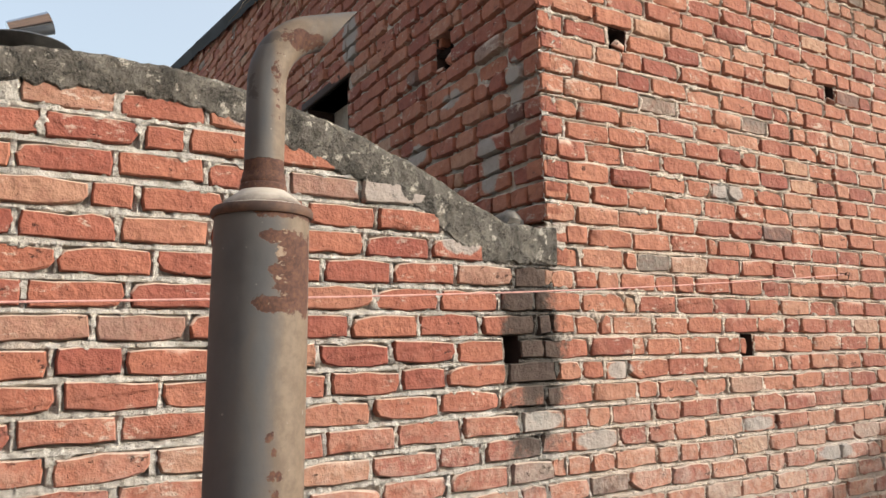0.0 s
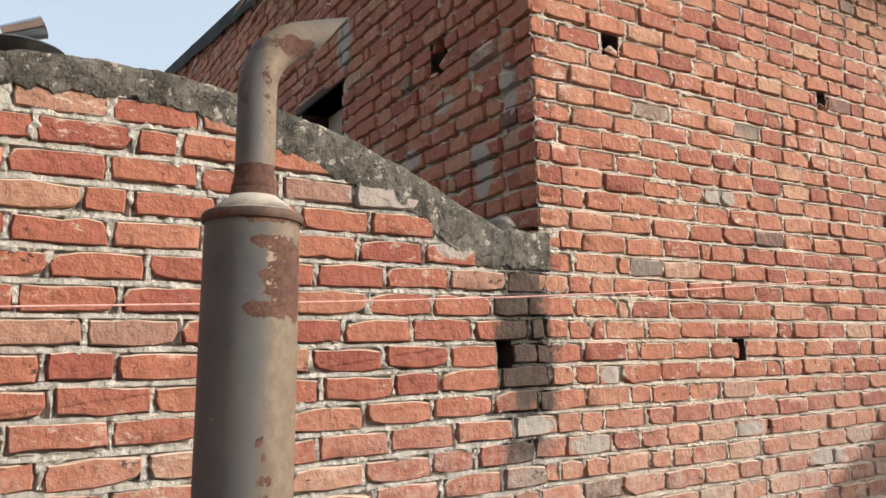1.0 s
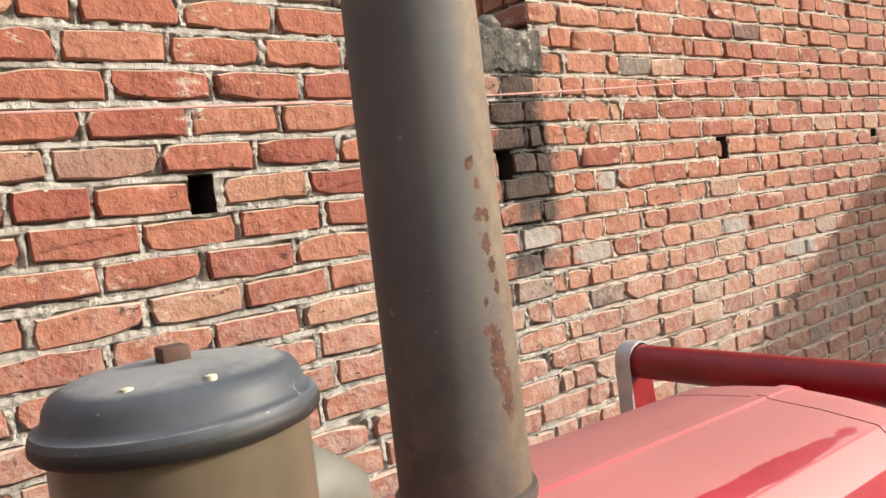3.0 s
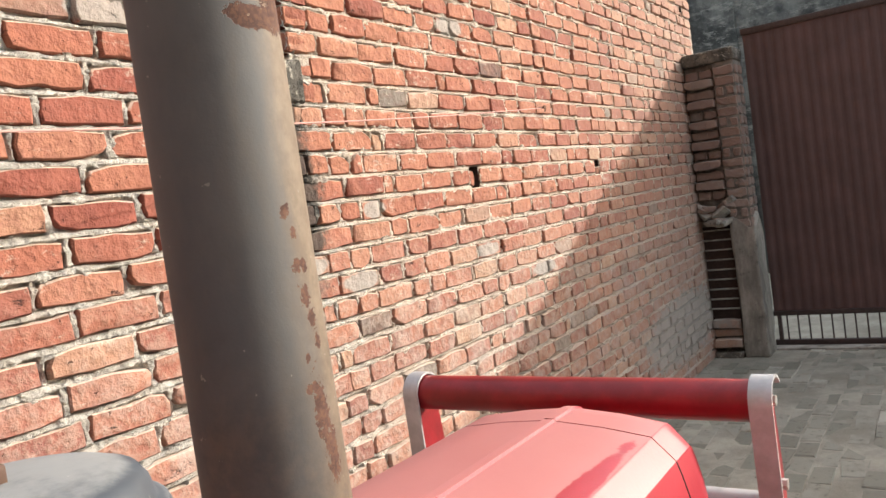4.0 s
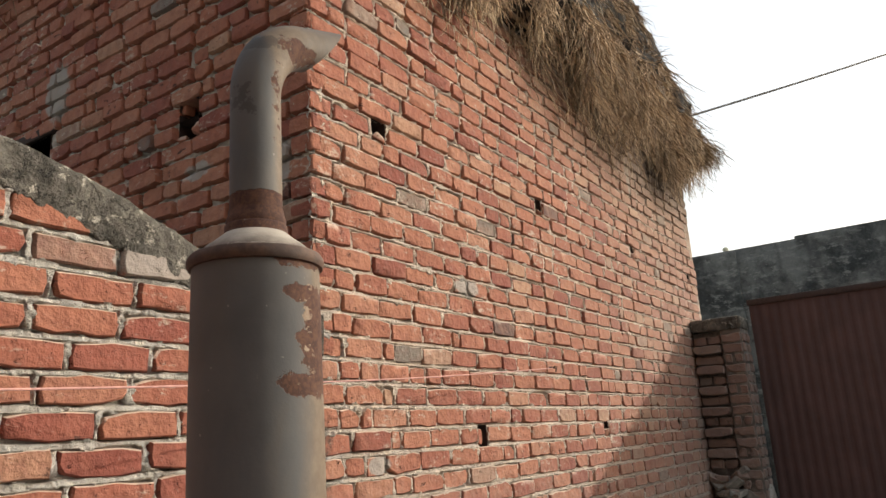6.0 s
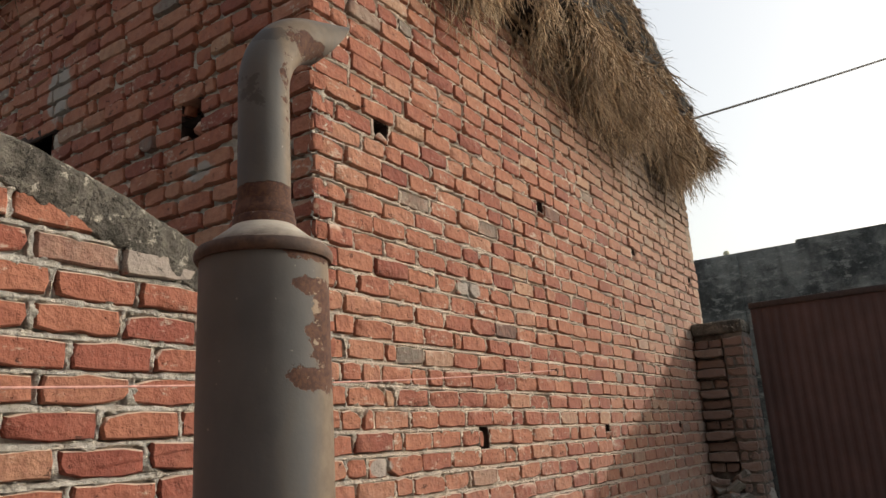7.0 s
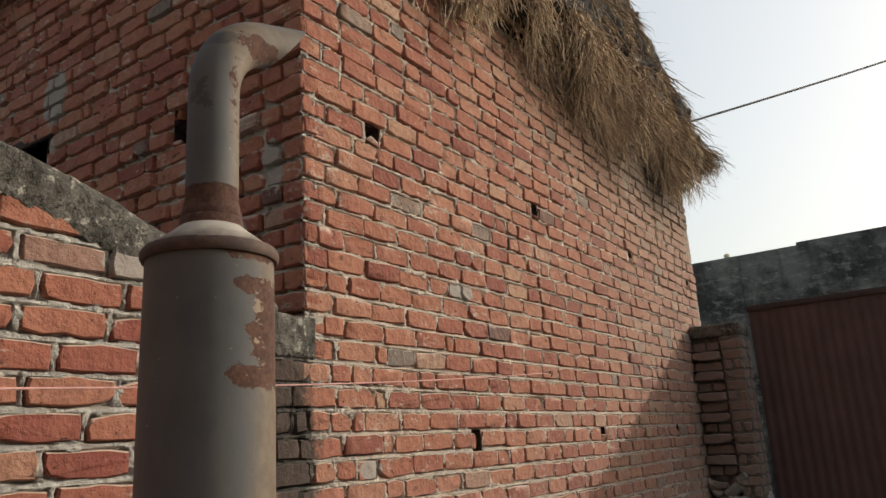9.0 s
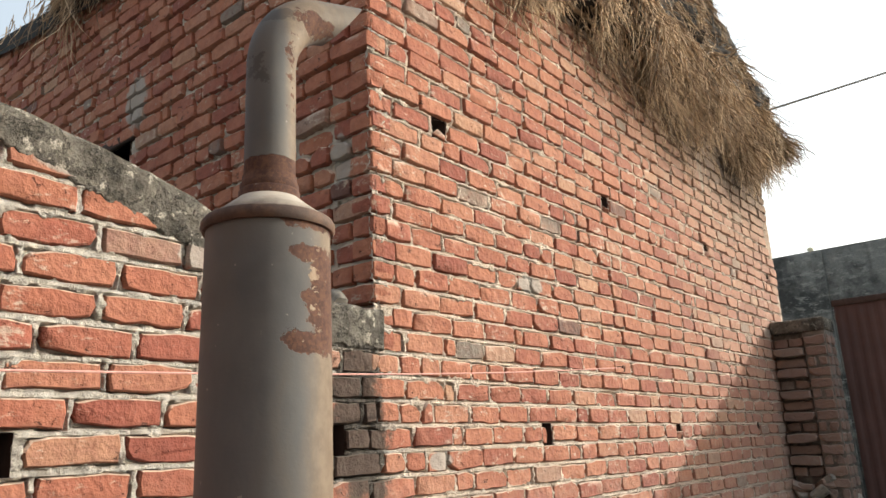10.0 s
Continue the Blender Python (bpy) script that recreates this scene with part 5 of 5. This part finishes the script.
part("cap_nut", at_cleaner(box(-0.011, 0.011, -0.011, 0.011, -0.003, 0.011, 0.002)), KNOB, cleaner, "rusty square nut")
part("intake_pipe", at_cleaner(tube([(0.06, 0.03, -0.150), (0.11, 0.05, -0.152), (0.145, 0.07, -0.178), (0.16, 0.09, -0.24), (0.165, 0.11, -0.34)], [0.040, 0.046, 0.048, 0.048, 0.048], 24)), ELBOW, cleaner, "pale grey intake elbow")

part("cap_lip", at_cleaner(lathe([(0.094, -0.052), (0.1045, -0.052), (0.1072, -0.048), (0.1072, -0.043), (0.1055, -0.0405), (0.098, -0.0405)], 0, 0, 56)), BLACK_IRON, cleaner, "black rubber lip under the cap")

# front guard
BX, BZ, BR = -0.42, 1.155, 0.041
BY0, BY1 = -1.475, -0.675
guard = part("front_guard", at_front(tube([(BX, BY0 + 0.01, BZ), (BX, BY1 - 0.01, BZ)], BR, 32)), RED_BAR, tractor, "glossy dark red guard bar")


def guard_bracket(y, side):
    """A flat upright bent over the bar's end: a silver band with a red plate in it and two bolts."""
    def outline(g):
        r = 0.050 - g
        arc = [(BX - r * math.cos(math.pi * i / 16), BZ + r * math.sin(math.pi * i / 16)) for i in range(17)]
        return [(BX - 0.02 + g, 0.62), (BX - 0.045 + g, 0.85)] + arc + [(BX + 0.062 - g, 1.05), (BX + 0.085 - g, 0.85), (BX + 0.11 - g, 0.62)]
    bm = bmesh.new()
    out, inn = outline(0.0)[:16], outline(0.005)[:16]
    rings = [[bm.verts.new((x, y + d, z)) for x, z in prof] for prof, d in ((out, -0.021), (out, 0.021), (inn, 0.021), (inn, -0.021))]
    n = len(out)
    for a, b in ((0, 1), (1, 2), (2, 3), (3, 0)):
        for k in range(n - 1):
            bm.faces.new((rings[a][k], rings[a][k + 1], rings[b][k + 1], rings[b][k]))
    for k in (0, n - 1):
        bm.faces.new([rings[a][k] for a in range(4)])
    part("bracket_band", at_front(bm), SILVER, guard, "silver painted bracket band")
    bm = bmesh.new()
    inn = outline(0.003)
    n = len(inn)
    f = [bm.verts.new((x, y - side * 0.004, z)) for x, z in inn]
    g = [bm.verts.new((x, y + side * 0.004, z)) for x, z in inn]
    bm.faces.new(f)
    bm.faces.new(g[::-1])
    for a in range(n):
        b = (a + 1) % n
        bm.faces.new((f[a], g[a], g[b], f[b]))
    part("bracket_plate", at_front(bm), RED_BAR, guard, "red bracket plate", smooth=False)
    for dz in (0.0, -0.17):
        bm = lathe([(0, 0.0), (0.011, 0), (0.011, 0.014), (0, 0.014)], 0, 0, 6)
        bmesh.ops.transform(bm, matrix=pose(BX + 0.005 - dz * 0.12, y + side * 0.004, BZ + dz, -90 * side if side < 0 else -90), verts=bm.verts)
        part("bolt", at_front(bm), BOLT, guard, "zinc bolt head")


guard_bracket(BY0, -1)
guard_bracket(BY1, 1)
part("lower_tube", at_front(tube([(BX + 0.03, BY0 + 0.01, 0.93), (BX + 0.03, BY1 - 0.01, 0.93)], 0.033, 24)), SILVER, guard, "silver lower guard tube")
part("guard_stay", at_front(box(-0.92, BX + 0.08, RY - 0.12, RY + 0.12, 0.56, 0.66, 0.01)), BLACK_IRON, guard, "dark mounting plate")
for side in (BY0, BY1):
    part("guard_foot", at_front(box(BX + 0.0, BX + 0.10, min(side, RY), max(side, RY), 0.60, 0.65, 0.006)), BLACK_IRON, guard)

# ---- small things ----
nail = tagged(part("nail", tube([(1.80, 0.03, 2.022), (1.78, -0.035, 2.015), (1.775, -0.045, 2.022)], 0.004, 8), KNOB, None, "rusty nail driven into the brick wall"), category="nail")
sd = Vector((-0.975, -0.126, -0.060))
p0 = Vector((1.778, -0.03, 2.013))
line = [p0 + sd * (6.1 * u) + Vector((0, 0, -0.029 * max(0.0, math.sin(math.pi * 1.45 * u)))) for u in [i / 40 for i in range(41)]]
tagged(part("washing_line", tube(line, 0.0024, 6), STRING, None, "taut faded pink string tied to a nail"), category="string")
tail = tube([p0, p0 + Vector((0.02, -0.01, -0.004)), p0 + Vector((0.035, -0.005, 0.01)), p0 + Vector((0.028, 0.0, -0.02))], 0.003, 6)
tagged(part("string_knot", tail, KNOB, None, "knotted dark string end on the nail"), category="string")
DX, DY = -1.667, 0.13
DZ = spline(COPING_TOP, DX) + 0.004
tagged(part("dish", lathe([(0, DZ), (0.07, DZ + 0.002), (0.1, DZ + 0.02), (0.118, DZ + 0.034), (0.121, DZ + 0.036), (0.118, DZ + 0.04), (0.09, DZ + 0.052), (0.05, DZ + 0.062), (0, DZ + 0.066)], DX, DY, 40), DISH, None, "dark upturned metal dish on the wall coping"), category="dish")
bm = lathe([(0, 0), (0.024, 0), (0.026, 0.003), (0.031, 0.105), (0.0325, 0.107), (0.031, 0.108), (0.028, 0.105), (0.023, 0.006), (0, 0.006)], 0, 0, 40)
bmesh.ops.transform(bm, matrix=pose(DX - 0.042, DY, DZ + 0.079, 0, 66, 0), verts=bm.verts)
tagged(part("steel_tumbler", bm, STEEL, None, "polished steel tumbler lying on the dish"), category="tumbler")
# unseen wall, raised tall to cut skylight from behind; the string ends here
yard = empty("wall_sky_block_end", "unseen plain wall added to block skylight", "wall", kind="structure")
part("face", box(-4.5, -4.2, -7.2, 0.25, 0, 8.4, 0.01), CLOSING, yard)
# a second wall outside the view, added to hold back some skylight
sky_block_back = empty("wall_sky_block_back", "unseen plain wall added to cut skylight from behind", "wall", kind="structure")
part("face", box(-4.197, 2.4, -7.2, -6.9, 0, 2.6, 0.01), CLOSING, sky_block_back)
